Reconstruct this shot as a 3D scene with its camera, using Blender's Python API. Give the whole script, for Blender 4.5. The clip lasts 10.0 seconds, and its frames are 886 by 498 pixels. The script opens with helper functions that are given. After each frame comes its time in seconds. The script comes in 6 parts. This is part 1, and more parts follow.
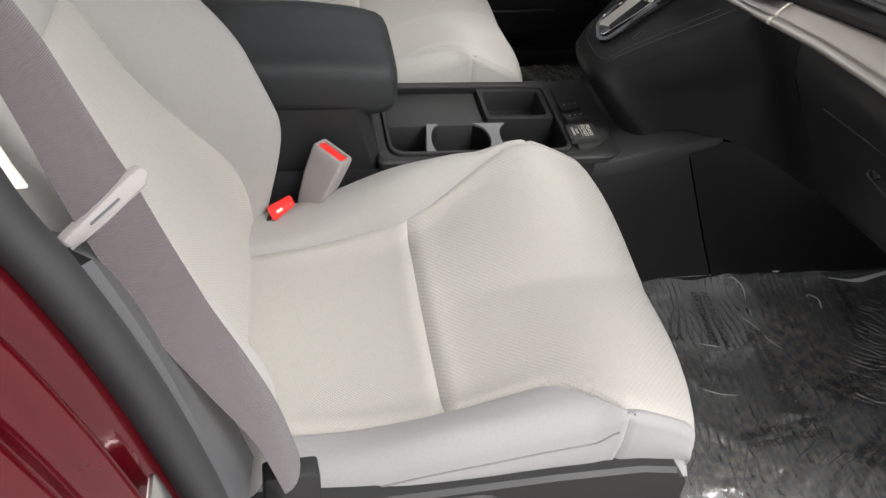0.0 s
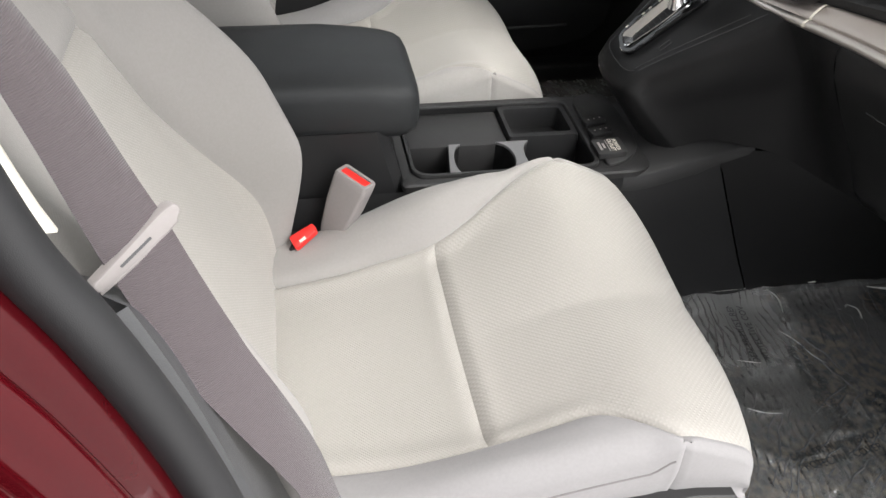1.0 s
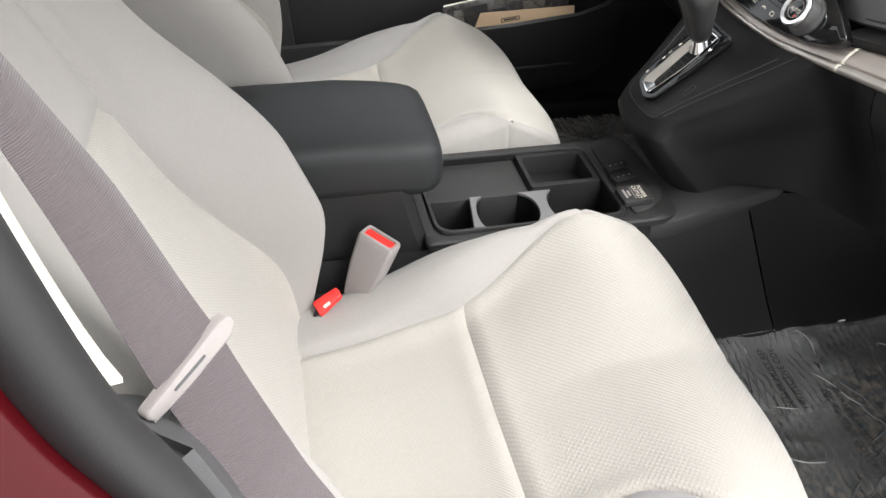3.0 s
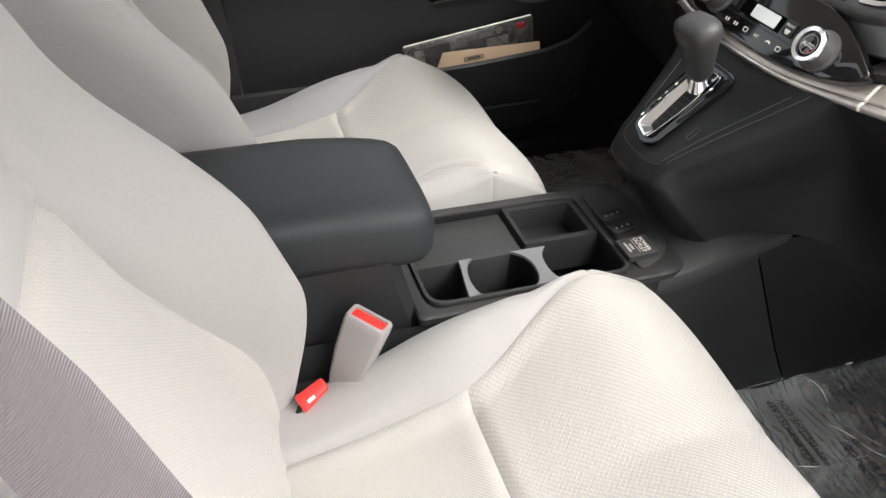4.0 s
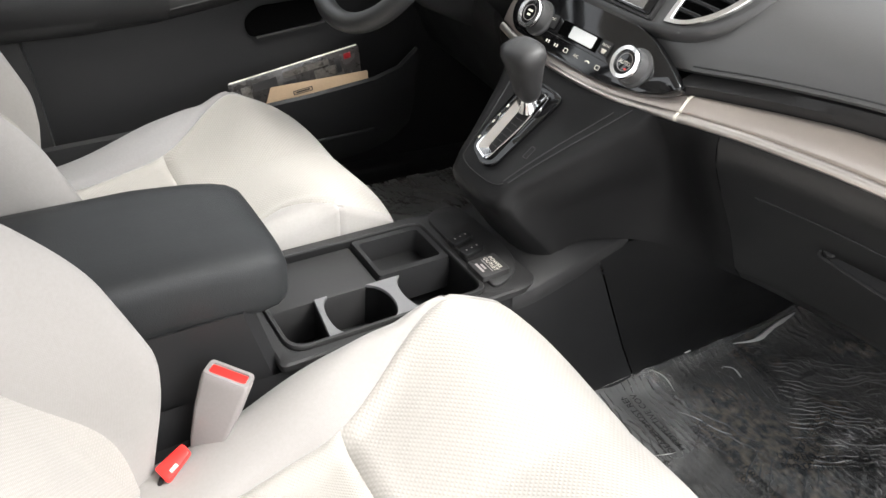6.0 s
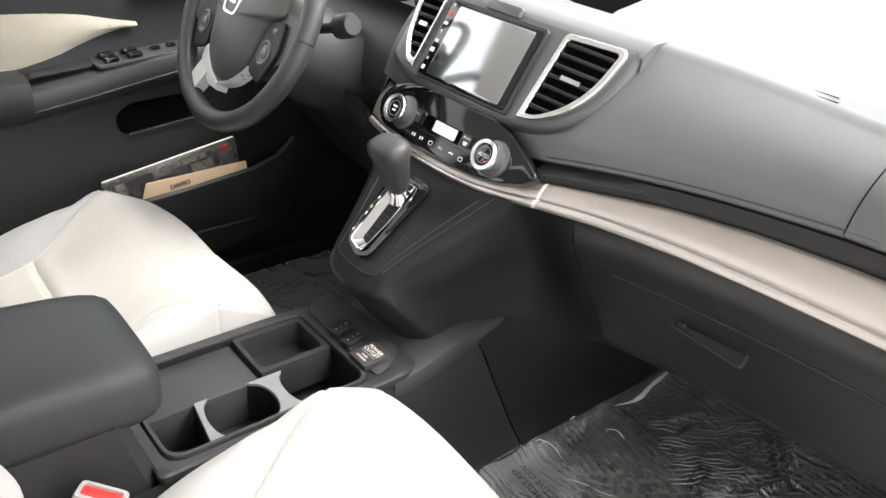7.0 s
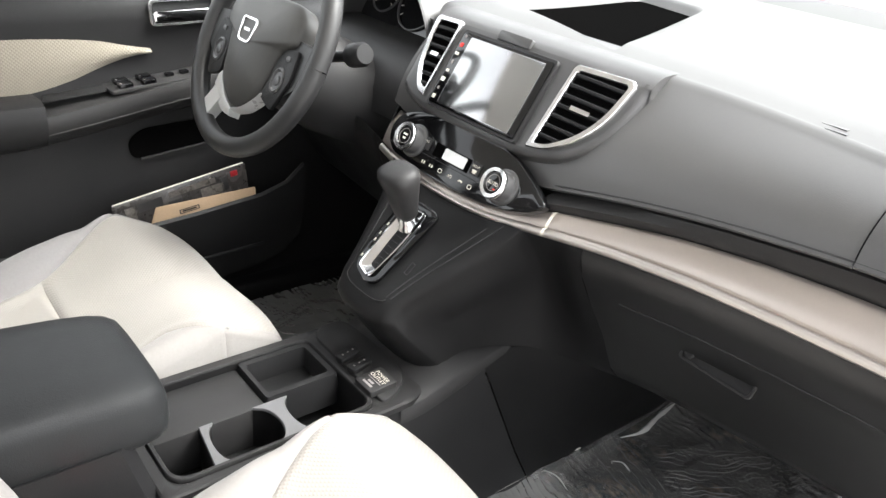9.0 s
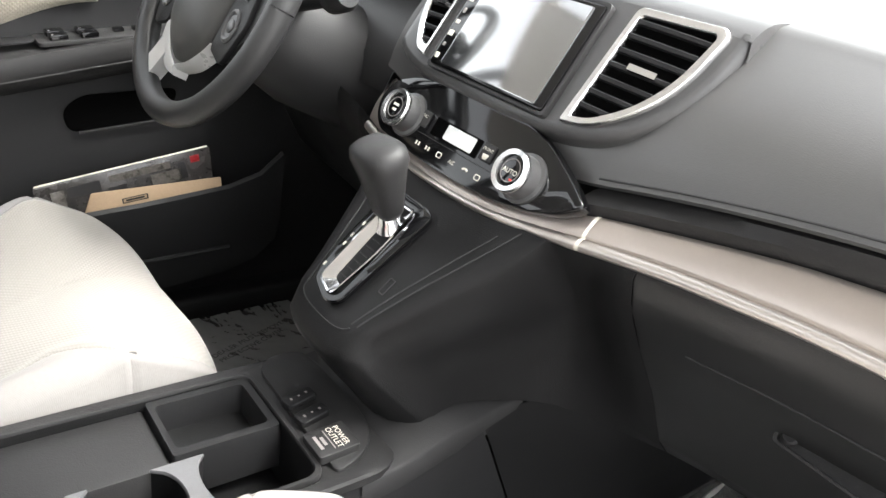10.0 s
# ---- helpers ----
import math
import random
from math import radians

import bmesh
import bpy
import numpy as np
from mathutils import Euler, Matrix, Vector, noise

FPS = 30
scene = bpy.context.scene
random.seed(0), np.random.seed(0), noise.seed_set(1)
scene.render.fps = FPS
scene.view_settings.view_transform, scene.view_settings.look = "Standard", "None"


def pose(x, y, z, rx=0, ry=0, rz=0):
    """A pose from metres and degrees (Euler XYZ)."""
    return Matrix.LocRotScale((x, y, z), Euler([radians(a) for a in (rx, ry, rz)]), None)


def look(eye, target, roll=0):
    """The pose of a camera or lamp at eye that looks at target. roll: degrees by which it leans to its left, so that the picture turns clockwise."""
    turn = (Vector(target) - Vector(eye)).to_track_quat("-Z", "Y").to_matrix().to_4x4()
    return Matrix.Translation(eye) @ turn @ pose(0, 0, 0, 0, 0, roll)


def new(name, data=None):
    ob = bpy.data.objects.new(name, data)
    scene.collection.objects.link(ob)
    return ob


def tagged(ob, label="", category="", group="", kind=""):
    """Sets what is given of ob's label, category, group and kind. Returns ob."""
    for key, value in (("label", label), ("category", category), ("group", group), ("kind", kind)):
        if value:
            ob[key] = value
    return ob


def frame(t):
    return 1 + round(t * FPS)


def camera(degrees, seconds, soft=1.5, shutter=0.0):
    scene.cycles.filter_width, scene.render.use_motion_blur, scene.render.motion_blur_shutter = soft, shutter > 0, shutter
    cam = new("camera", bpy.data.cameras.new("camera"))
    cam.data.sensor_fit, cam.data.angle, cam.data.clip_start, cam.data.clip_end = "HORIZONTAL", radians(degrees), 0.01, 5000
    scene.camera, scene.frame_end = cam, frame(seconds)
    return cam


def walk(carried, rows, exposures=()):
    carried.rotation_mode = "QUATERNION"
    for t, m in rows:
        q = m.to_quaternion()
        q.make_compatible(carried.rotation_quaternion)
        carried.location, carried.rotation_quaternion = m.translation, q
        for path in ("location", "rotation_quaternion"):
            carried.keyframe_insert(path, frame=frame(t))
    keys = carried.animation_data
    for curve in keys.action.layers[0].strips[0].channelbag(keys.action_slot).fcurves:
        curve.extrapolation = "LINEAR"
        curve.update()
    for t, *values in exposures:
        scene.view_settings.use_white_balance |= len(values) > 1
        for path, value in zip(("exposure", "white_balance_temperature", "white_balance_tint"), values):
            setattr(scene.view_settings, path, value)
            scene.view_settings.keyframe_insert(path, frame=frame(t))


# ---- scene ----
cam = camera(58.9, 10.0)
METRES, EYE, TILT, LEAN, TURN = 0.6, 1.35, -37.0, 0.0, 0.0
PATH = [
    (0, (-0.318, -1.054, 1.402), (0.046, 0.378, 0.055), 6.9),
    (0.5, (-0.326, -1.027, 1.377), (0.054, 0.416, 0.045), 4.7),
    (1, (-0.342, -1.015, 1.378), (0.01, 0.454, 0.066), 4.2),
    (1.5, (-0.359, -1.001, 1.379), (-0.009, 0.485, 0.086), 4.4),
    (2, (-0.364, -1.006, 1.373), (-0.034, 0.476, 0.072), 3.6),
    (2.5, (-0.37, -0.988, 1.38), (-0.026, 0.487, 0.073), 3.0),
    (3, (-0.38, -0.947, 1.39), (0.0, 0.555, 0.126), 2.6),
    (3.2, (-0.365, -0.915, 1.393), (0.021, 0.607, 0.154), 2.0),
    (4.5, (-0.438, -0.777, 1.339), (0.223, 0.688, 0.147), 3.7),
    (5, (-0.431, -0.786, 1.342), (0.305, 0.63, 0.137), 3.9),
    (5.2, (-0.433, -0.791, 1.332), (0.334, 0.622, 0.143), 4.1),
    (6.3, (-0.415, -0.777, 1.375), (0.587, 0.565, 0.282), 5.4),
    (6.5, (-0.402, -0.786, 1.385), (0.658, 0.542, 0.33), 5.5),
    (7, (-0.401, -0.803, 1.41), (0.761, 0.497, 0.431), 5.5),
    (7.5, (-0.405, -0.808, 1.411), (0.787, 0.492, 0.469), 5.5),
    (8, (-0.41, -0.807, 1.412), (0.788, 0.499, 0.484), 5.6),
    (8.5, (-0.419, -0.805, 1.419), (0.764, 0.52, 0.499), 5.9),
    (9, (-0.41, -0.804, 1.406), (0.764, 0.535, 0.496), 6.1),
    (9.5, (-0.373, -0.759, 1.364), (0.802, 0.589, 0.468), 6.0),
    (10, (-0.203, -0.611, 1.253), (0.944, 0.783, 0.393), 8.7),
]
EXPOSURES = [(0.0, 1.6), (1.0, 1.75), (3.0, 2.05), (4.5, 2.15), (5.0, 2.15), (6.3, 2.65), (6.5, 2.75), (7.5, 2.70), (9.0, 2.57), (9.5, 2.57), (10.0, 2.72)]
walk(cam, [(t, look(eye, target, roll)) for t, eye, target, roll in PATH], EXPOSURES)


# ---------------------------------------------------------------- world and light
world = bpy.data.worlds.new("sky")
scene.world = world
world.use_nodes = True
wn = world.node_tree.nodes
sky = wn.new("ShaderNodeTexSky")
sky.sky_type = "NISHITA"
sky.sun_disc = False
sky.sun_elevation, sky.sun_rotation = radians(55.5), radians(131)
sky.air_density, sky.dust_density = 1.0, 4.0
wn["Background"].inputs["Strength"].default_value = 0.15
grey_sky = wn.new("ShaderNodeHueSaturation")
grey_sky.inputs["Saturation"].default_value = 0.11
world.node_tree.links.new(sky.outputs[0], grey_sky.inputs["Color"])
world.node_tree.links.new(grey_sky.outputs[0], wn["Background"].inputs["Color"])
sun = new("sun", bpy.data.lights.new("sun", "SUN"))
sun.data.energy, sun.data.angle, sun.data.color = 0.50, radians(30), (1.0, 0.97, 0.93)
sun.matrix_world = look((1.5, -1.3, 2.9), (0, 0, 0))


# ---------------------------------------------------------------- materials
def material(name, colour, rough=0.6, metal=0.0, grain=0.0, grain_size=900.0, vary=0.06, vary_size=9.0, spec=0.5, coat=0.0, coords="Object", patchy=0.06):
    """A surface with a base colour that varies at two scales and a fine grain relief."""
    m = bpy.data.materials.new(name)
    m.use_nodes = True
    nt = m.node_tree
    b = nt.nodes["Principled BSDF"]
    b.inputs["Roughness"].default_value = rough
    b.inputs["Metallic"].default_value = metal
    b.inputs["Specular IOR Level"].default_value = spec
    b.inputs["Coat Weight"].default_value = coat
    b.inputs["Coat Roughness"].default_value = 0.05
    tc = nt.nodes.new("ShaderNodeTexCoord")
    big = nt.nodes.new("ShaderNodeTexNoise")
    big.inputs["Scale"].default_value, big.inputs["Detail"].default_value = vary_size, 5.0
    fine = nt.nodes.new("ShaderNodeTexNoise")
    fine.inputs["Scale"].default_value, fine.inputs["Detail"].default_value = grain_size * 0.3, 2.0
    nt.links.new(tc.outputs[coords], big.inputs["Vector"])
    nt.links.new(tc.outputs[coords], fine.inputs["Vector"])
    add = nt.nodes.new("ShaderNodeMath")
    add.operation = "ADD"
    nt.links.new(big.outputs["Fac"], add.inputs[0])
    nt.links.new(fine.outputs["Fac"], add.inputs[1])
    ramp = nt.nodes.new("ShaderNodeMapRange")
    ramp.inputs["From Min"].default_value, ramp.inputs["From Max"].default_value = 0.6, 1.4
    ramp.inputs["To Min"].default_value, ramp.inputs["To Max"].default_value = 1 - vary, 1 + vary
    nt.links.new(add.outputs[0], ramp.inputs["Value"])
    mul = nt.nodes.new("ShaderNodeVectorMath")
    mul.operation = "SCALE"
    mul.inputs[0].default_value = colour
    nt.links.new(ramp.outputs[0], mul.inputs["Scale"])
    nt.links.new(mul.outputs[0], b.inputs["Base Color"])
    rr = nt.nodes.new("ShaderNodeMapRange")
    rr.inputs["From Min"].default_value, rr.inputs["From Max"].default_value = 0.3, 0.7
    rr.inputs["To Min"].default_value, rr.inputs["To Max"].default_value = max(rough - patchy, 0.02), min(rough + patchy, 1)
    nt.links.new(big.outputs["Fac"], rr.inputs["Value"])
    nt.links.new(rr.outputs[0], b.inputs["Roughness"])
    if grain:
        vor = nt.nodes.new("ShaderNodeTexVoronoi")
        vor.inputs["Scale"].default_value = grain_size
        nt.links.new(tc.outputs[coords], vor.inputs["Vector"])
        bump = nt.nodes.new("ShaderNodeBump")
        bump.inputs["Strength"].default_value, bump.inputs["Distance"].default_value = grain, 0.0006
        nt.links.new(vor.outputs["Distance"], bump.inputs["Height"])
        nt.links.new(bump.outputs[0], b.inputs["Normal"])
    return m


def weave(name, colour, size, strength, rough=0.9, ribs=False):
    """Woven cloth: a lattice of small raised cells."""
    m = material(name, colour, rough, vary=0.05, vary_size=6.0, spec=0.2)
    nt = m.node_tree
    b = nt.nodes["Principled BSDF"]
    b.inputs["Sheen Weight"].default_value = 0.15
    tc = [n for n in nt.nodes if n.type == "TEX_COORD"][0]
    w1, w2 = nt.nodes.new("ShaderNodeTexWave"), nt.nodes.new("ShaderNodeTexWave")
    w1.bands_direction, w2.bands_direction = "X", "Y"
    for w in (w1, w2):
        w.inputs["Scale"].default_value, w.inputs["Distortion"].default_value = size, 0.3
        mp = nt.nodes.new("ShaderNodeMapping")
        mp.inputs["Rotation"].default_value = (0, 0, 0 if ribs else radians(45))
        nt.links.new(tc.outputs["UV"], mp.inputs["Vector"])
        nt.links.new(mp.outputs[0], w.inputs["Vector"])
    mx = nt.nodes.new("ShaderNodeMath")
    mx.operation = "MULTIPLY"
    if ribs:
        mx.inputs[1].default_value = 1.0
    else:
        nt.links.new(w2.outputs["Fac"], mx.inputs[1])
    nt.links.new(w1.outputs["Fac"], mx.inputs[0])
    bump = nt.nodes.new("ShaderNodeBump")
    bump.inputs["Strength"].default_value, bump.inputs["Distance"].default_value = strength, 0.0012
    nt.links.new(mx.outputs[0], bump.inputs["Height"])
    nt.links.new(bump.outputs[0], b.inputs["Normal"])
    old = b.inputs["Base Color"].links[0].from_socket
    shade, tint = nt.nodes.new("ShaderNodeMapRange"), nt.nodes.new("ShaderNodeVectorMath")
    shade.inputs["To Min"].default_value, shade.inputs["To Max"].default_value = 1 - 0.16 * strength, 1.0
    tint.operation = "SCALE"
    nt.links.new(mx.outputs[0], shade.inputs["Value"])
    nt.links.new(old, tint.inputs[0])
    nt.links.new(shade.outputs[0], tint.inputs["Scale"])
    nt.links.new(tint.outputs[0], b.inputs["Base Color"])
    return m


CLOTH = weave("patterned_cloth", (0.325, 0.308, 0.284), 10, 0.42)
CLOTH_FRONT = weave("patterned_cloth_front", (0.325, 0.308, 0.284), 6.5, 0.42)
# Bolster cloths: greyer weave, darkened further for shading, most on the outer side.
CLOTH_PLAIN = weave("bolster_cloth", (0.268, 0.254, 0.243), 24, 0.15)
CLOTH_SIDE = weave("shaded_side_cloth", (0.235, 0.226, 0.227), 60, 0.10)
STITCH = material("seam_thread", (0.15, 0.14, 0.14), 0.9, vary=0.1)
DOOR_CLOTH = weave("door_cloth", (0.29, 0.262, 0.214), 6.5, 0.7)
BLACK = material("black_grained_plastic", (0.0140, 0.0140, 0.0146), 0.48, spec=0.26, grain=0.35, grain_size=900)
DARK = material("charcoal_plastic", (0.0215, 0.0212, 0.0215), 0.46, spec=0.30, grain=0.3, grain_size=800)
GLOVE = material("charcoal_satin_plastic", (0.0095, 0.0095, 0.0098), 0.34, grain=0.12, grain_size=800, spec=0.6, patchy=0.01)
# Black plastic darkened further for the shade under the dash and in wells.
FLANK = material("shaded_black_plastic", (0.0075, 0.0075, 0.0078), 0.50, grain=0.3, grain_size=800, spec=0.22)
# Near-black, no gloss: paints shade into hollows; also the climate display window.
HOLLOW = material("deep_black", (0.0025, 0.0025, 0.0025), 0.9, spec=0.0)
PAD = material("soft_dash_skin", (0.066, 0.065, 0.064), 0.42, grain=0.12, grain_size=900, spec=0.8, vary=0.04, patchy=0.02)
LID = material("armrest_vinyl", (0.0190, 0.0202, 0.0212), 0.52, spec=0.24, grain=0.3, grain_size=700)
GLOSS = material("piano_black", (0.004, 0.004, 0.0045), 0.07, vary=0.02, spec=0.5)
SILVER = material("champagne_trim", (0.52, 0.470, 0.432), 0.36, metal=0.85, vary=0.02, vary_size=2.0, patchy=0.01)
STACK = material("satin_charcoal", (0.054, 0.0535, 0.054), 0.37, grain=0.2, grain_size=800, spec=0.7)
SATIN = material("satin_chrome", (0.80, 0.80, 0.80), 0.22, metal=1.0, vary=0.03)
SCREEN = material("screen_glass", (0.02, 0.022, 0.024), 0.05, vary=0.02, coat=1.0)
SCREEN.node_tree.nodes["Principled BSDF"].inputs["Coat Roughness"].default_value = 0.14
SCREEN.node_tree.nodes["Principled BSDF"].inputs["Coat IOR"].default_value = 4.0
# Pale base colour paints the bright reflection on the display.
LCD = material("lcd_glare_grey", (0.72, 0.73, 0.72), 0.15, vary=0.03)
CHROME = material("chrome", (0.85, 0.85, 0.86), 0.08, metal=1.0, vary=0.02)
SEAL = material("weathered_seal", (0.021, 0.021, 0.0222), 0.6, grain=0.1, grain_size=1500, spec=0.4)
LIP = material("satin_moulding", (0.62, 0.58, 0.545), 0.32, metal=0.9, vary=0.02, patchy=0.01)
TRIMGREY = material("grey_pillar_plastic", (0.064, 0.065, 0.068), 0.5, grain=0.2, grain_size=800)
RUBBER = material("rubber_seal", (0.016, 0.016, 0.017), 0.65, grain=0.1, grain_size=1500)
RED = material("red_car_paint", (0.060, 0.0022, 0.0045), 0.20, metal=0.30, vary=0.04, coat=0.35, spec=0.2, patchy=0.01)
BELT = weave("belt_webbing", (0.082, 0.069, 0.073), 22, 0.45, 0.75, ribs=True)
GREYPL = material("warm_grey_plastic", (0.245, 0.225, 0.220), 0.45, vary=0.05)
BUCKLERED = material("red_plastic", (0.75, 0.03, 0.025), 0.35, vary=0.05)
CREAM = material("cream_trim", (0.75, 0.71, 0.62), 0.5, vary=0.04)
CARPET = material("dark_carpet", (0.05, 0.045, 0.04), 0.95, grain=1.0, grain_size=350, vary=0.3, vary_size=40)
LOTWALL = material("grey_render", (0.22, 0.21, 0.20), 0.9, vary=0.15, vary_size=2)
HEAD = material("headliner", (0.72, 0.70, 0.66), 0.9, vary=0.05)
ASPHALT = material("pale_concrete", (0.44, 0.43, 0.415), 0.9, grain=0.8, grain_size=90, vary=0.2, vary_size=3)


# ---------------------------------------------------------------- mesh helpers
def thing(name, label, category, at=(0, 0, 0), group="", kind=""):
    ob = new(name)
    ob.empty_display_size = 0.05
    ob.location = at
    return tagged(ob, label, category, group, kind)


def finish(bm, name, mat, angle=38):
    me = bpy.data.meshes.new(name)
    bmesh.ops.remove_doubles(bm, verts=bm.verts, dist=1e-6)
    bm.to_mesh(me)
    bm.free()
    for mm in (mat if isinstance(mat, (list, tuple)) else [mat]):
        me.materials.append(mm)
    me.polygons.foreach_set("use_smooth", [True] * len(me.polygons))
    me.set_sharp_from_angle(angle=radians(angle))
    return me


def part(name, bm, mat, parent, label="", angle=38):
    """One mesh object, given in world metres, under a thing or a part."""
    me = finish(bm, name, mat, angle)
    ob = new(name, me)
    if parent is not None:
        bpy.context.view_layer.update()
        ob.parent = parent
        ob.matrix_parent_inverse = parent.matrix_world.inverted()
    if label:
        ob["label"] = label
    return ob


def single(name, bm, mat, label, category, group="", kind="", angle=38):
    return tagged(part(name, bm, mat, None, "", angle), label, category, group, kind)


def bevelled(bm, geom_edges, width, segs=2):
    bmesh.ops.bevel(bm, geom=geom_edges, offset=width, segments=segs, profile=0.5, affect="EDGES", clamp_overlap=True)


def box(x0, x1, y0, y1, z0, z1, r=0.003, segs=2, bm=None, m=None):
    own = bmesh.new()
    bmesh.ops.create_cube(own, size=1.0)
    for v in own.verts:
        v.co = Vector(((x0 + x1) / 2 + v.co.x * (x1 - x0), (y0 + y1) / 2 + v.co.y * (y1 - y0), (z0 + z1) / 2 + v.co.z * (z1 - z0)))
    if r:
        bevelled(own, own.edges[:], r, segs)
    if m is not None:
        bmesh.ops.transform(own, matrix=m, verts=own.verts)
    return join(bm, own)


def join(bm, own):
    if bm is None:
        return own
    me = bpy.data.meshes.new("tmp")
    own.to_mesh(me)
    own.free()
    bm.from_mesh(me)
    bpy.data.meshes.remove(me)
    return bm


def loft(rings, close=False, caps=False, bm=None):
    """Quads between rings of equally many points; close joins each ring's ends."""
    bm = bm or bmesh.new()
    vs = [[bm.verts.new(p) for p in ring] for ring in rings]
    n = len(rings[0])
    for a, b in zip(vs, vs[1:]):
        for i in range(n if close else n - 1):
            bm.faces.new((a[i], a[(i + 1) % n], b[(i + 1) % n], b[i]))
    if caps:
        bm.faces.new(vs[0][::-1])
        bm.faces.new(vs[-1])
    bmesh.ops.recalc_face_normals(bm, faces=bm.faces)
    return bm


def spline(pts, n):
    """n points on a Catmull-Rom curve through pts."""
    pts = [Vector(p) for p in pts]
    ext = [2 * pts[0] - pts[1], *pts, 2 * pts[-1] - pts[-2]]
    out = []
    for k in range(n):
        s = k / (n - 1) * (len(pts) - 1)
        i = min(int(s), len(pts) - 2)
        f = s - i
        a, b, c, d = ext[i:i + 4]
        out.append(0.5 * (2 * b + (c - a) * f + (2 * a - 5 * b + 4 * c - d) * f * f + (3 * b - a - 3 * c + d) * f ** 3))
    return out


def fillet(pts, r, n=5):
    """A closed 2D outline with rounded corners; r: one radius or one a corner."""
    out = []
    k = len(pts)
    for i in range(k):
        p, a, b = Vector(pts[i]), Vector(pts[i - 1]), Vector(pts[(i + 1) % k])
        rad = r[i] if isinstance(r, (list, tuple)) else r
        da, db = (a - p), (b - p)
        lim = min(rad, da.length * 0.49, db.length * 0.49)
        pa, pb = p + da.normalized() * lim, p + db.normalized() * lim
        for j in range(n + 1):
            f = j / n
            out.append((1 - f) ** 2 * pa + 2 * f * (1 - f) * p + f * f * pb)
    return out


def slab(outline, h, m, edge=0.002, bm=None):
    """A 2D outline raised by h along z, with a softened upper rim, laid by the matrix m."""
    o = [Vector((p[0], p[1])) for p in outline]
    c = sum(o, Vector((0, 0))) / len(o)
    size = max((p - c).length for p in o)
    def ring(shrink, z):
        f = 1 - shrink / size
        return [m @ Vector((c.x + (p.x - c.x) * f, c.y + (p.y - c.y) * f, z)) for p in o]
    rings = [ring(0, 0), ring(0, h - edge), ring(edge * 0.3, h - edge * 0.3), ring(edge, h)]
    return loft(rings, close=True, caps=True, bm=bm)


def ringslab(outer, inner, h, m, bm=None):
    """A frame between two outlines of equally many points."""
    P = lambda o, z: [m @ Vector((p[0], p[1], z)) for p in o]
    mid_o = [Vector(a[:2]).lerp(Vector(b[:2]), 0.15) for a, b in zip(outer, inner)]
    mid_i = [Vector(a[:2]).lerp(Vector(b[:2]), 0.85) for a, b in zip(outer, inner)]
    return loft([P(outer, 0), P(outer, h * 0.75), P(mid_o, h), P(mid_i, h), P(inner, h * 0.75), P(inner, 0), P(outer, 0)], close=True, bm=bm)


def tube(pts, r, n=12, caps=True, bm=None, flat=1.0):
    """A round bar along pts; r: one radius or one a point."""
    pts = [Vector(p) for p in pts]
    rings, up = [], None
    for i, p in enumerate(pts):
        t = (pts[min(i + 1, len(pts) - 1)] - pts[max(i - 1, 0)]).normalized()
        if up is None:
            up = t.orthogonal().normalized()
        up = (up - t * up.dot(t)).normalized()
        side = t.cross(up)
        rad = r[i] if isinstance(r, (list, tuple)) else r
        rings.append([p + (up * math.cos(a) + side * math.sin(a) * flat) * rad for a in (2 * math.pi * k / n for k in range(n))])
    return loft(rings, close=True, caps=caps, bm=bm)


def lathe(profile, m, n=32, bm=None):
    """Turns (radius, height) pairs round z, laid by m."""
    rings = [[m @ Vector((r * math.cos(a), r * math.sin(a), z)) for a in (2 * math.pi * k / n for k in range(n))] for r, z in profile]
    return loft(rings, close=True, caps=True, bm=bm)


def axes(origin, xdir, normal):
    """A matrix whose x runs along xdir and whose z is the normal."""
    z = Vector(normal).normalized()
    x = (Vector(xdir) - z * Vector(xdir).dot(z)).normalized()
    y = z.cross(x)
    m = Matrix((x, y, z)).transposed().to_4x4()
    m.translation = origin
    return m


def uv_from(ob, fn):
    me = ob.data
    uv = me.uv_layers.new(name="UVMap")
    for loop in me.loops:
        uv.data[loop.index].uv = fn(me.vertices[loop.vertex_index].co)


def lerp(a, b, f):
    return a + (b - a) * f


def sstep(a, b, x):
    f = min(max((x - a) / (b - a), 0), 1)
    return f * f * (3 - 2 * f)


def lettering(name, words, size, m, mat, parent, align="CENTER"):
    """Flat letters in the built-in font, laid by m (x along the line, z off the surface)."""
    cu = bpy.data.curves.new("letters", "FONT")
    cu.body, cu.size, cu.align_x, cu.align_y = words, size, align, "CENTER"
    tmp = new("letters", cu)
    bpy.context.view_layer.update()
    me = bpy.data.meshes.new_from_object(tmp.evaluated_get(bpy.context.evaluated_depsgraph_get()))
    bpy.data.objects.remove(tmp)
    me.transform(m)
    me.materials.clear()
    me.materials.append(mat)
    ob = new(name, me)
    if parent is not None:
        bpy.context.view_layer.update()
        ob.parent = parent
        ob.matrix_parent_inverse = parent.matrix_world.inverted()
    return ob


def table(x, pairs):
    """Smooth-enough value between (position, value) pairs."""
    xs, vs = [q[0] for q in pairs], [q[1] for q in pairs]
    step = (xs[-1] - xs[0]) * 0.012
    return float(np.mean(np.interp([x + step * k for k in range(-5, 6)], xs, vs)))


def rect(w, h):
    return [(-w / 2, -h / 2), (w / 2, -h / 2), (w / 2, h / 2), (-w / 2, h / 2)]


# ---------------------------------------------------------------- setting: ground and car shell
FLOOR = 0.41
bm = bmesh.new()
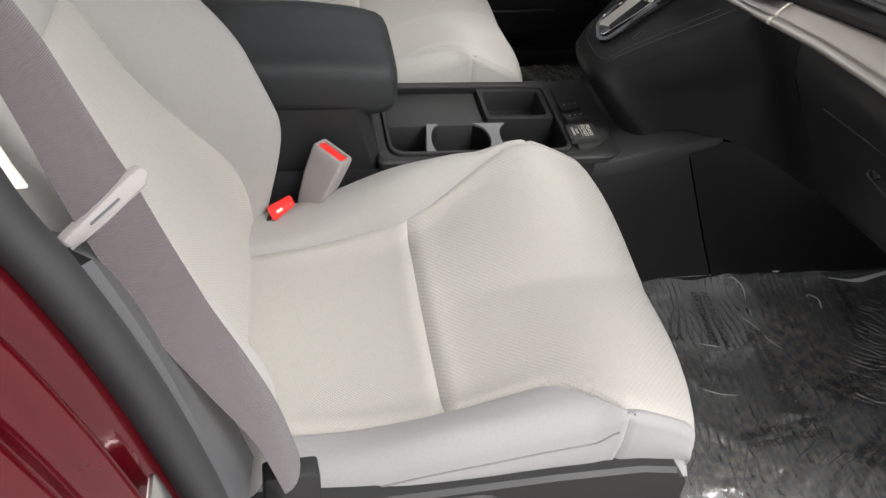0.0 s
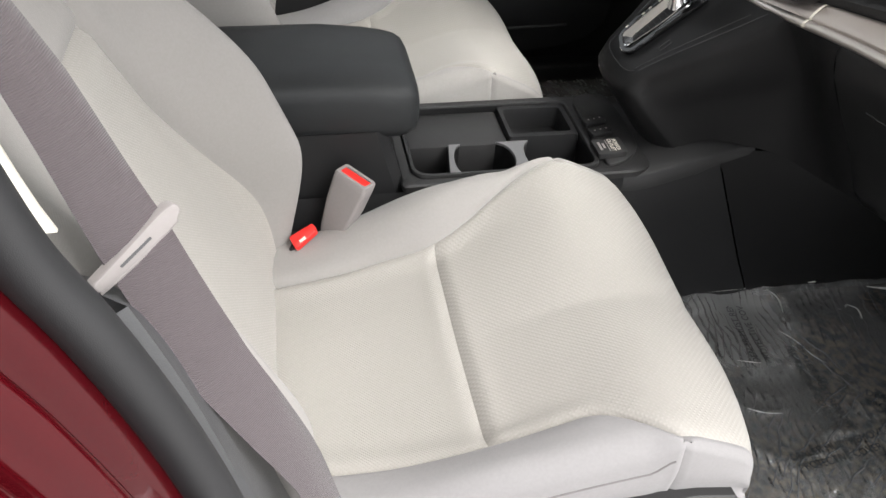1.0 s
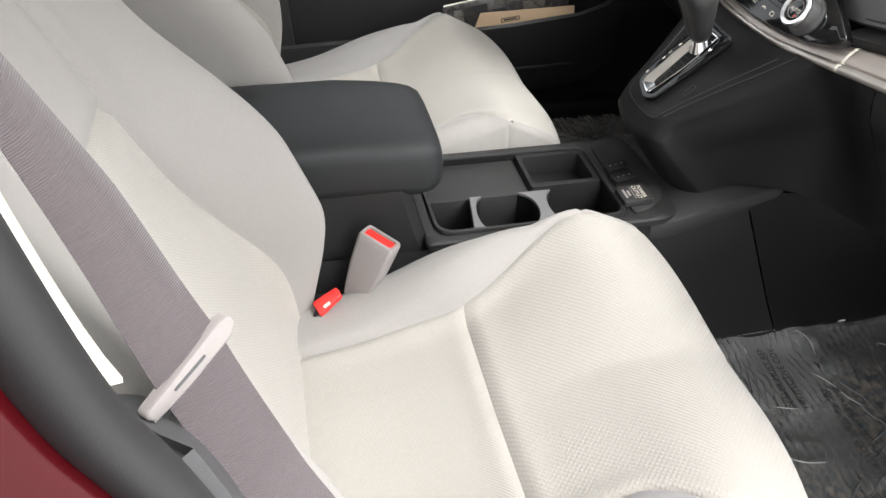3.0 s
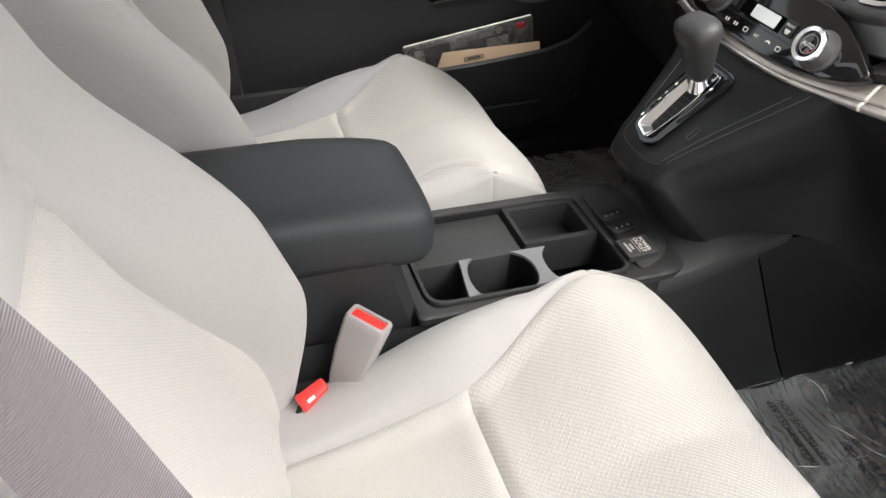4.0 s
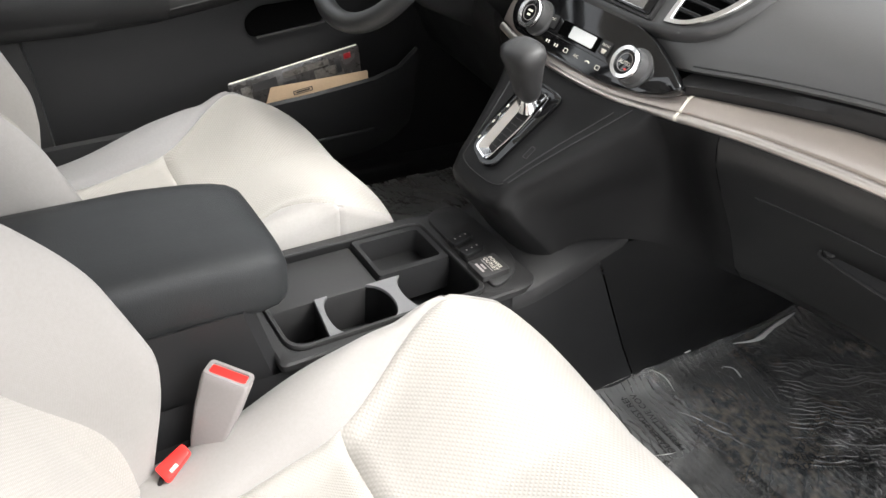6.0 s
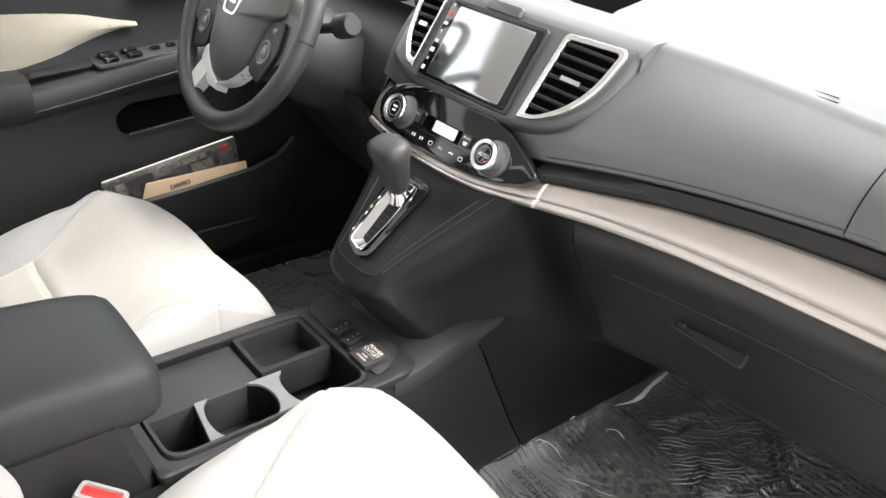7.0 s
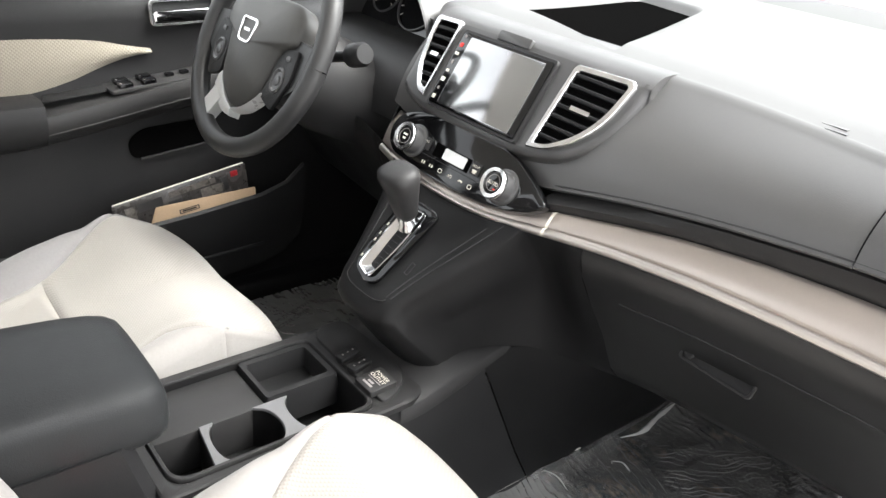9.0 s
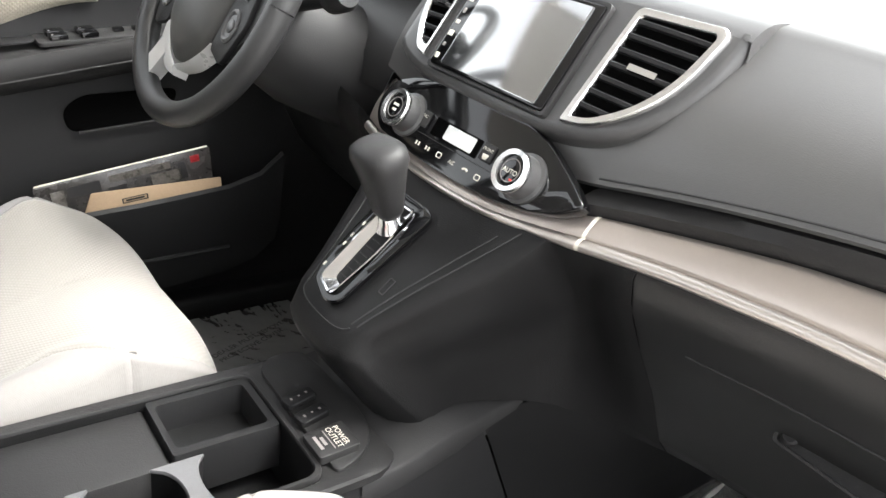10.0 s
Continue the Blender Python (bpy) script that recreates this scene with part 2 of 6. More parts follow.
bmesh.ops.create_grid(bm, x_segments=8, y_segments=8, size=400)
single("ground", bm, ASPHALT, "pale grey concrete of the parking lot under the car", "ground", kind="structure")

car = thing("car_body", "dark red car body with its passenger door open", "car", (0, 0, 0.2))


def shell_part(name, mat, rings, close=False, caps=False, label=""):
    return part(name, loft(rings, close, caps), mat, car, label)


# floor pan and carpet
part("floor_pan", box(-1.3, 1.05, -0.74, 0.74, FLOOR - 0.06, FLOOR - 0.012, 0.01), CARPET, car)
# sills on both sides
for s in (-1, 1):
    part("sill", box(-1.3, 1.0, s * 0.80 - 0.06, s * 0.80 + 0.06, 0.25, FLOOR + 0.03, 0.02, 3), RED, car)
    part("sill_trim", box(-0.42, 0.95, s * 0.705 - 0.035, s * 0.705 + 0.035, FLOOR - 0.01, FLOOR + 0.045, 0.012, 3), BLACK, car)
# roof with headliner
roof_rings = []
for k in range(9):
    x = -1.3 + k * 0.2
    roof_rings.append([(x, y, 1.690 + 0.05 * (1 - (y / 0.66) ** 2) - 0.10 * max(0, (x - 0.0)) ** 1.5) for y in [-0.66 + 0.132 * j for j in range(11)]])
part("roof_panel", loft(roof_rings + [[(p[0], p[1], p[2] - 0.05) for p in r] for r in roof_rings[::-1]]), RED, car)
part("headliner", loft([[(p[0], p[1] * 0.96, p[2] - 0.056) for p in r] for r in roof_rings]), HEAD, car)
# windscreen and side glass
GLASS = bpy.data.materials.new("window_glass")
GLASS.use_nodes = True
gb = GLASS.node_tree.nodes["Principled BSDF"]
gb.inputs["Transmission Weight"].default_value, gb.inputs["Roughness"].default_value, gb.inputs["IOR"].default_value = 1.0, 0.0, 1.05
gb.inputs["Base Color"].default_value = (0.93, 0.97, 0.95, 1)
ws = []
for k in range(9):
    f = k / 8
    ws.append([(1.10 - 0.80 * f - 0.08 * (y / 0.66) ** 2, y * (1 - 0.08 * f), 1.18 + 0.485 * f) for y in [-0.66 + 0.165 * j for j in range(9)]])
glass = part("windscreen", loft(ws), GLASS, car, "clear windscreen glass")
glass.visible_shadow = False
dg = part("side_window", loft([[(x, 0.74 - 0.10 * (z - 1.1) / 0.4, z) for z in (1.12, 1.3, 1.5)] for x in (-0.45, 0.0, 0.45, 0.75)]), GLASS, car, "clear door glass")
dg.visible_shadow = False
for s in (-1, 1):
    part("windscreen_pillar", tube(spline([(1.08, s * 0.70, 1.10), (0.76, s * 0.68, 1.32), (0.34, s * 0.62, 1.665)], 9), 0.035, 10), DARK, car)
    part("roof_rail", tube([(x, s * 0.635, 1.675 - 0.10 * max(0, x) ** 1.5) for x in (-1.3, -0.9, -0.5, -0.1, 0.34)], 0.04, 10), HEAD, car)
# bulkhead, rear wall, bonnet
part("bulkhead", box(1.02, 1.08, -0.72, 0.72, 0.36, 1.14, 0.01), BLACK, car)
part("bonnet", box(1.12, 2.0, -0.75, 0.75, 0.92, 1.02, 0.05, 4), RED, car)
part("rear_wall", box(-1.36, -1.3, -0.74, 0.74, 0.36, 1.3, 0.01), DARK, car)
# kick panels and wings ahead of the doors, out of view, added to block side light
for s in (-1, 1):
    part("kick_panel", box(0.60, 1.08, s * 0.735 - 0.02, s * 0.735 + 0.02, 0.36, 1.13, 0.01), BLACK, car)
    part("front_wing", box(0.66, 2.0, s * 0.80 - 0.03, s * 0.80 + 0.03, 0.30, 1.00, 0.03, 3), RED, car)
# centre pillar behind the driver's door; rear quarter out of view, added to darken reflections
part("centre_pillar", loft([[(x + dx, y + dy, z) for dx, dy in ((-0.075, 0.03), (-0.075, -0.02), (-0.03, -0.035), (0.05, -0.03), (0.06, 0.03))] for x, y, z in ((-0.36, 0.715, 0.42), (-0.38, 0.715, 0.75), (-0.42, 0.71, 1.05), (-0.46, 0.685, 1.30), (-0.50, 0.64, 1.66))], True, True), DARK, car, "dark centre pillar trim")
part("rear_quarter", box(-1.3, -1.02, 0.66, 0.74, 1.05, 1.66, 0.02), DARK, car)
# far side door skin
part("outer_skin", box(-1.3, 1.0, 0.80, 0.84, 0.3, 1.08, 0.02, 3), RED, car)


# ---------------------------------------------------------------- front seats
def cushion_profile(n):
    return spline([(-0.46, 0.62), (-0.38, 0.640), (-0.27, 0.648), (-0.16, 0.663), (-0.06, 0.683), (0.03, 0.698), (0.090, 0.696), (0.128, 0.680), (0.146, 0.655), (0.142, 0.628), (0.122, 0.604)], n)


def build_seat(name, side, label):
    """side -1: passenger, +1: driver; the seat's middle plane lies at y = side * 0.367."""
    seat = thing(name, label, "car seat", (-0.15, side * 0.367, FLOOR), "front seats")
    yc = 0.367
    # cushion: a grid over run and width, parted along its seams
    nv, nu = 112, 100
    prof = cushion_profile(nv)
    SEAM, END = -0.163, 0.030
    for line in (SEAM, END):                      # one row of the grid runs along each cross seam
        k = min(range(nv), key=lambda q: abs(prof[q].x - line) + (9 if prof[q].y < 0.63 else 0))
        prof[k].x = line
    W = 0.247

    def half(x, s):
        """Half width of the middle panel where its seam runs; it flares sooner on the console side."""
        if s > 0:
            return 0.148 - 0.020 * sstep(-0.20, -0.44, x) + 0.088 * sstep(-0.20, 0.035, x)
        return 0.178 - 0.014 * sstep(-0.20, -0.44, x) + 0.054 * sstep(-0.065, 0.035, x)

    cols = sorted({-1.3 + 2.6 * j / (nu - 1) for j in range(nu)} | {-0.6, 0.6})
    grid = []
    for p in prof:
        x, z = p.x, p.y
        row = []
        front = sstep(-0.02, 0.12, x)
        for s in cols:                            # -: towards the door, +: towards the console
            a = abs(s)
            w, h = W - 0.012 * sstep(-0.1, -0.46, x), half(x, s if side < 0 else -s)
            roll = min(0.034, max(w - h - 0.003, 0.012))
            high, fade = (0.056, 0.58) if s > 0 else (0.040, 0.72)
            if a <= 0.6:
                y = s / 0.6 * h
            elif a <= 0.82:
                y = math.copysign(h + (a - 0.6) / 0.22 * max(w - roll - h, 0.002), s)
            else:
                f = min((a - 0.82) / 0.22, 1)
                y = math.copysign(max(w - roll, h + 0.002) + roll * math.sin(f * math.pi / 2), s)
            wide = sstep(-0.20, 0.06, x)          # towards the front the bolster melts into the wide panel
            rise = high * (1 - fade * front) * (0.15 + 0.85 * sstep(-0.36, -0.14, x)) * ((1 - wide) * sstep(h - 0.03, h + 0.05, abs(y)) + wide * sstep(-0.09, 0.235, abs(y)))
            rise -= 0.010 * (1 - min(abs(y) / 0.2, 1) ** 2) * sstep(-0.44, -0.25, x) * (1 - sstep(-0.26, 0.08, x))
            zz = z + rise
            if a > 0.82:
                zz -= roll * (1 - math.cos(f * math.pi / 2))
            if a > 1.04:
                g = (a - 1.04) / 0.26
                zz -= g * max(zz - 0.618, 0.0)
                y += math.copysign(0.006 * math.sin(g * math.pi) - 0.012 * g * g, s)
            d_side = abs(abs(y) - h) if a < 0.9 else 1
            d_cross = abs(x - SEAM) if a < 0.6 else (abs(x - END) if a > 0.6 else 1)
            d = min(d_side, d_cross)
            groove = 0.0062 * math.exp(-(d / 0.0034) ** 2) - 0.0020 * math.exp(-((d - 0.016) / 0.012) ** 2)
            groove *= 1 - 0.65 * sstep(END - 0.02, END + 0.03, x)
            if a < 0.9:
                zz -= groove
            else:
                y -= math.copysign(groove * 0.7, s)
            zz += 0.0016 * noise.noise(Vector((x * 9, y * 9, side)))
            xx = x - (0.050 if y < 0 else 0.028) * max(0, min(abs(y) / W, 1) - 0.30) ** 2.2 * sstep(-0.02, 0.12, x) * 1.4
            if side > 0:                          # the driver's cushion ends a little further back
                xx -= 0.036 * sstep(-0.22, 0.10, x)
            row.append([xx, y, zz, s, x])
        grid.append(row)
    regions = {}
    for i in range(nv - 1):
        for j in range(len(cols) - 1):
            c = [grid[i][j], grid[i + 1][j], grid[i + 1][j + 1], grid[i][j + 1]]
            x, s = sum(q[4] for q in c) / 4, sum(q[3] for q in c) / 4
            low = i > nv * 0.8
            if abs(s) < 0.6:
                key = "rear_panel" if x < SEAM else "front_panel"
            elif x > END or low:
                key = "inner_front_corner" if s > 0 else "outer_front_corner"
            else:
                key = "inner_bolster" if s > 0 else "outer_bolster"
            regions.setdefault(key, []).append(c)

    def make(prefix, regions, cloth, uvf):
        for key, faces in regions.items():
            bm = bmesh.new()
            seen = {}
            for c in faces:
                vs = []
                for q in c:
                    if id(q) not in seen:
                        seen[id(q)] = bm.verts.new((q[0], side * (yc - q[1]), q[2]))
                    vs.append(seen[id(q)])
                try:
                    bm.faces.new(vs)
                except ValueError:
                    pass
            bmesh.ops.recalc_face_normals(bm, faces=bm.faces)
            ob = part(prefix + key, bm, cloth.get(key, CLOTH_SIDE if key.startswith("outer") and prefix == "cushion_" else CLOTH_PLAIN), seat, "patterned cream cloth panel" if key in cloth else "smooth greyer cloth bolster with shading in its tone", 70)
            uv_from(ob, uvf)

    seam_col = min(range(len(cols)), key=lambda j: abs(cols[j] + 1.06))
    stitch = [Vector((r[seam_col][0], side * (yc - r[seam_col][1] + 0.0004), r[seam_col][2])) for r in grid if -0.38 < r[seam_col][4] < END - 0.004]
    part("stitch_line", tube(stitch, 0.0011, 6), STITCH, seat)
    make("cushion_", regions, {"rear_panel": CLOTH, "front_panel": CLOTH_FRONT}, lambda co: (co.x * 10, co.y * 10))

    # backrest
    nv = 96
    axis = spline([(-0.365, 0.60), (-0.385, 0.66), (-0.432, 0.78), (-0.478, 0.90), (-0.522, 1.03), (-0.575, 1.16), (-0.625, 1.26), (-0.655, 1.29), (-0.69, 1.285)], nv)
    CROSS = 1.035
    BACK_SEAM = [(0.55, 0.198), (0.70, 0.200), (0.76, 0.192), (0.84, 0.165), (0.95, 0.128), (1.03, 0.098), (1.30, 0.085)]
    axis[min(range(nv), key=lambda q: abs(axis[q].y - CROSS))].y = CROSS
    cols = sorted({-1.5 + 3.0 * j / 89 for j in range(90)} | {-0.5, 0.5})
    grid = []
    for p in axis:
        x, z = p.x, p.y
        fx, fz = 0.94, 0.34
        top = sstep(1.10, 1.29, z)
        w0 = 0.256 - 0.075 * top ** 1.5 - 0.008 * sstep(0.75, 0.60, z)
        bol0 = 0.100 * sstep(0.58, 0.78, z) * (1 - 0.80 * sstep(0.86, 1.10, z))
        h = table(z, BACK_SEAM)
        row = []
        for s in cols:
            a = abs(s)
            w = w0 - (0.018 if s < 0 else 0.0)
            bol = bol0 * (0.85 if s < 0 else 1.0)
            if a <= 0.5:
                y = s / 0.5 * h
            elif a <= 0.80:
                y = math.copysign(h + (a - 0.5) / 0.3 * max(w - 0.035 - h, 0.01), s)
            if a <= 0.80:
                d = bol * sstep(h * 0.9, w - 0.03, abs(y)) - 0.006 * (1 - (y / w) ** 2)
            else:
                f = min((a - 0.80) / 0.24, 1)
                y = math.copysign(max(w - 0.035, h + 0.01) + 0.035 * math.sin(f * math.pi / 2), s)
                d = bol - 0.05 * (1 - math.cos(f * math.pi / 2))
                if a > 1.04:
                    g = (a - 1.04) / 0.46
                    d = bol - 0.05 - g * (0.10 + bol * 0.6)
                    y -= math.copysign(0.015 * g * g, s)
            d -= 0.02 * top * (1 - (s * 0.5) ** 2)
            ds = abs(abs(y) - h) if z < 1.24 and a < 0.8 else 1
            dc = abs(z - CROSS) if a < 0.5 else 1
            e = min(ds, dc)
            d -= 0.0080 * math.exp(-(e / 0.0045) ** 2) - 0.0030 * math.exp(-((e - 0.020) / 0.014) ** 2)
            d += 0.0015 * noise.noise(Vector((z * 8, y * 8, 3 + side)))
            row.append([x + fx * d, y, z + fz * d, s, z])
        grid.append(row)
    regions = {}
    for i in range(nv - 1):
        for j in range(len(cols) - 1):
            c = [grid[i][j], grid[i + 1][j], grid[i + 1][j + 1], grid[i][j + 1]]
            zz, s = sum(q[4] for q in c) / 4, sum(q[3] for q in c) / 4
            if abs(s) < 0.5:
                key = "lower_panel" if zz < CROSS else "upper_panel"
            else:
                key = "inner_bolster" if s > 0 else "outer_bolster"
            regions.setdefault(key, []).append(c)
    make("backrest_", regions, {"lower_panel": CLOTH}, lambda co: (co.z * 10, co.y * 10))
    # plain back shell, base shield, rails
    back = [[(p.x - 0.09 - 0.02, side * yc + yy, p.y - 0.03) for yy in (-0.2, -0.1, 0, 0.1, 0.2)] for p in axis[::8]]
    part("back_shell", loft(back), DARK, seat)
    for o in (-1, 1):
        yo = side * yc + o * 0.240
        part("side_shield", loft([[(x, yo - 0.024, zt - 0.004), (x, yo - 0.018, zt), (x, yo + 0.018, zt), (x, yo + 0.024, zt - 0.004), (x, yo + 0.024, 0.50), (x, yo - 0.024, 0.50)] for x, zt in ((-0.46, 0.615), (-0.40, 0.630), (-0.25, 0.640), (-0.05, 0.650), (0.05, 0.650), (0.095, 0.640), (0.112, 0.615), (0.118, 0.55))], True, True), DARK, seat, "dark plastic shield on the seat base", 30)
        part("seat_rail", box(-0.42, 0.16, yo - 0.022, yo + 0.022, FLOOR, 0.50, 0.004), BLACK, seat)
    part("seat_pan", box(-0.45, 0.112, side * yc - 0.215, side * yc + 0.215, 0.50, 0.610, 0.01), BLACK, seat)
    return seat


passenger_seat = build_seat("passenger_seat", -1, "beige cloth front passenger seat with stitched side bolsters")
driver_seat = build_seat("driver_seat", 1, "beige cloth driver seat with stitched side bolsters")


# ---------------------------------------------------------------- centre console
console = thing("centre_console", "black plastic centre console between the seats with cup holders", "console", (0, 0, FLOOR))
TOP = 0.70
# side walls, with a slanted joint to the forward panel
def console_side(s, x0, x1, slant0, slant1, n):
    rows = []
    for k in range(n):
        q = k / (n - 1)
        ring = []
        for f in (0, 0.12, 0.3, 0.5, 0.7, 0.88, 0.95, 1.0):
            x = (x0 + slant0 * (1 - f)) * (1 - q) + (x1 + slant1 * (1 - f)) * q
            zt = TOP - 0.014 + 0.034 * sstep(0.19, 0.32, x)
            y = 0.113 - 0.004 * sstep(0.88, 1, f) + 0.014 * (1 - f) + 0.010 * math.exp(-((f - 0.08) / 0.12) ** 2) + 0.05 * sstep(0.34, 0.62, x) * f
            ring.append((x, s * y, FLOOR + (zt - FLOOR) * f))
        rows.append(ring)
    return loft(rows)


for s in (-1, 1):
    part("side_panel", console_side(s, -0.46, 0.2965, 0.0, 0.14, 16), BLACK, console)
    part("forward_side_panel", console_side(s, 0.2995, 0.95, 0.14, 0.0, 14), FLANK, console)
# top deck: a frame round the tray opening
ox0, ox1, oy0, oy1 = -0.175, 0.118, -0.098, 0.098
outer = fillet([(-0.192, -0.114), (0.205, -0.114), (0.205, 0.114), (-0.192, 0.114)], [0.01, 0.05, 0.05, 0.01], 6)
inner = fillet([(ox0, oy0), (ox1, oy0), (ox1, oy1), (ox0, oy1)], [0.03, 0.022, 0.022, 0.03], 6)
I4 = Matrix.Identity(4)
part("top_frame", ringslab(outer, inner, 0.012, Matrix.Translation((0, 0, TOP - 0.012))), DARK, console)
rim_in = fillet([(ox0 + 0.006, oy0 + 0.006), (ox1 - 0.006, oy0 + 0.006), (ox1 - 0.006, oy1 - 0.006), (ox0 + 0.006, oy1 - 0.006)], [0.027, 0.02, 0.02, 0.027], 6)
part("tray_rim", ringslab(inner, rim_in, 0.006, Matrix.Translation((0, 0, TOP - 0.002))), DARK, console)
part("tray_wall", loft([[Vector((p[0], p[1], TOP)) for p in rim_in], [Vector((p[0] * 0.98, p[1] * 0.97, TOP - 0.075)) for p in rim_in]], close=True, caps=False), FLANK, console)
part("tray_floor", box(ox0, ox1, oy0, oy1, TOP - 0.080, TOP - 0.074, 0), FLANK, console)
# shallow shelf beside the cups
part("shelf", box(ox0 + 0.008, -0.006, -0.006, oy1 - 0.006, TOP - 0.075, TOP - 0.009, 0.004), DARK, console, "flat charcoal tray shelf")
# small coin bin
bo = fillet([(-0.005, -0.006), (0.112, -0.006), (0.112, 0.092), (-0.005, 0.092)], 0.004, 4)
bi = fillet([(0.004, 0.008), (0.100, 0.008), (0.100, 0.078), (0.004, 0.078)], 0.007, 4)
part("coin_bin", ringslab(bo, bi, 0.055, Matrix.Translation((0, 0, TOP - 0.055))), BLACK, console, "small square coin bin")
part("bin_floor", box(0.000, 0.106, 0.002, 0.086, TOP - 0.042, TOP - 0.036, 0), FLANK, console)


# cup dividers: plates with round bites
def divider(x0, x1, left, right, label=""):
    """A plate across the cup side, its ends bitten by the round cups."""
    n = 21
    ys = [lerp(oy0 + 0.010, -0.006, k / (n - 1)) for k in range(n)]
    cy = (ys[0] + ys[-1]) / 2
    rows = []
    for y in ys:
        dy = abs(y - cy) / (ys[-1] - cy)
        bulge = math.sqrt(max(0, 1 - (dy / 0.93) ** 2))
        skew = -0.012 * (ys[-1] - y) / (ys[-1] - ys[0]) if not left else 0.0
        rows.append((x0 + skew + (left * bulge), x1 + 0.5 * skew - (right * bulge), y))
    plate = [[(a, y, TOP - 0.0095), (a, y, TOP - 0.007), (a + 0.001, y, TOP - 0.0055), (b - 0.001, y, TOP - 0.0055), (b, y, TOP - 0.007), (b, y, TOP - 0.0095)] for a, b, y in rows]
    wall = [[(a + 0.001, y, TOP - 0.074), (a + 0.001, y, TOP - 0.010), (b - 0.001, y, TOP - 0.010), (b - 0.001, y, TOP - 0.074)] for a, b, y in rows]
    dv = part("cup_divider", loft(plate, close=True, caps=True), GREYDIV, console, label)
    part("cup_wall", loft(wall, close=True, caps=True), FLANK, dv)


GREYDIV = material("grey_divider", (0.115, 0.115, 0.118), 0.5, grain=0.2)
divider(-0.105, -0.085, 0.0, 0.014, "light grey cup divider")
divider(-0.028, 0.026, 0.021, 0.015, "light grey cup divider")

# switch plate rising towards the dash
pm = axes((0.142, 0.0, TOP + 0.002), (1, 0, 0.06), (-0.06, 0, 1))
plate = fillet([(-0.016, -0.100), (0.018, -0.092), (0.046, -0.066), (0.054, -0.020), (0.052, 0.053), (0.046, 0.108), (0.006, 0.111), (-0.014, 0.092)], [0.012, 0.03, 0.03, 0.05, 0.05, 0.018, 0.012, 0.02], 6)
sp = part("switch_plate", slab([(p[0], p[1]) for p in plate], 0.006, pm @ Matrix.Translation((0, 0, -0.003)), 0.003), DARK, console)
for k, y in enumerate((0.019, -0.013)):
    m = pm @ Matrix.Translation((0.001, y, 0.002)) @ pose(0, 0, 0, 0, 0, 10)
    sw = part("heater_switch", slab(fillet(rect(0.038, 0.020), 0.006, 4), 0.008, m, 0.0025), BLACK, sp, "black seat heater rocker switch")
    for q in range(3):
        part("switch_mark", slab(fillet(rect(0.0026, 0.0034 - 0.0010 * (q % 2)), 0.0008, 2), 0.0005, m @ Matrix.Translation((-0.010 + 0.010 * q, 0.0, 0.0078)), 0.0001), GREYPL, sw)
om = pm @ Matrix.Translation((-0.002, -0.062, 0.002))
outlet = part("power_outlet_cover", slab(fillet(rect(0.047, 0.042), 0.004, 4), 0.010, om, 0.002), DARK, sp, "black power outlet cover with white lettering")
for k, words in enumerate(("POWER", "OUTLET")):
    lettering("lettering", words, 0.0088, om @ Matrix.Translation((0.011 - 0.0080 * k, 0.0, 0.0103)) @ pose(0, 0, 0, 0, 0, -90), CREAM, outlet)
part("outlet_rule", slab(rect(0.0010, 0.030), 0.0004, om @ Matrix.Translation((-0.003, 0, 0.0100)), 0.0001), GREYPL, outlet)
for k in range(2):
    part("small_print", slab(rect(0.0035, 0.013 + 0.008 * k), 0.0004, om @ Matrix.Translation((-0.009 - 0.006 * k, 0, 0.0100)), 0.0001), GREYPL, outlet)

# step in front of the switch plate, up to the dash
step = []
for x, z, w in ((0.150, TOP - 0.012, 0.113), (0.195, TOP - 0.006, 0.1135), (0.225, TOP + 0.002, 0.1135), (0.26, TOP + 0.012, 0.113), (0.30, TOP + 0.020, 0.112), (0.36, TOP + 0.032, 0.110)):
    step.append([(x, -w, z - 0.03), (x, -w, z - 0.004), (x, -w + 0.004, z), (x, -w + 0.05, z + 0.022 * sstep(0.17, 0.26, x)), (x, 0, z + 0.03 * sstep(0.17, 0.26, x)), (x, w - 0.05, z + 0.022 * sstep(0.17, 0.26, x)), (x, w - 0.004, z), (x, w, z - 0.004), (x, w, z - 0.03)])
part("forward_step", loft(step), DARK, console, "", 60)

# armrest box and lid
part("armrest_box", loft([[(x, s * w, z) for x, s, w in ((-0.47, -1, 0.100), (-0.225 + (0.77 - z) * 0.28, -1, 0.100), (-0.210 + (0.77 - z) * 0.28, -1, 0.086), (-0.210 + (0.77 - z) * 0.28, 1, 0.086), (-0.225 + (0.77 - z) * 0.28, 1, 0.100), (-0.47, 1, 0.100))] for z in (0.62, 0.69, 0.74, 0.785)], close=True, caps=True), BLACK, console)
lid_rings = []
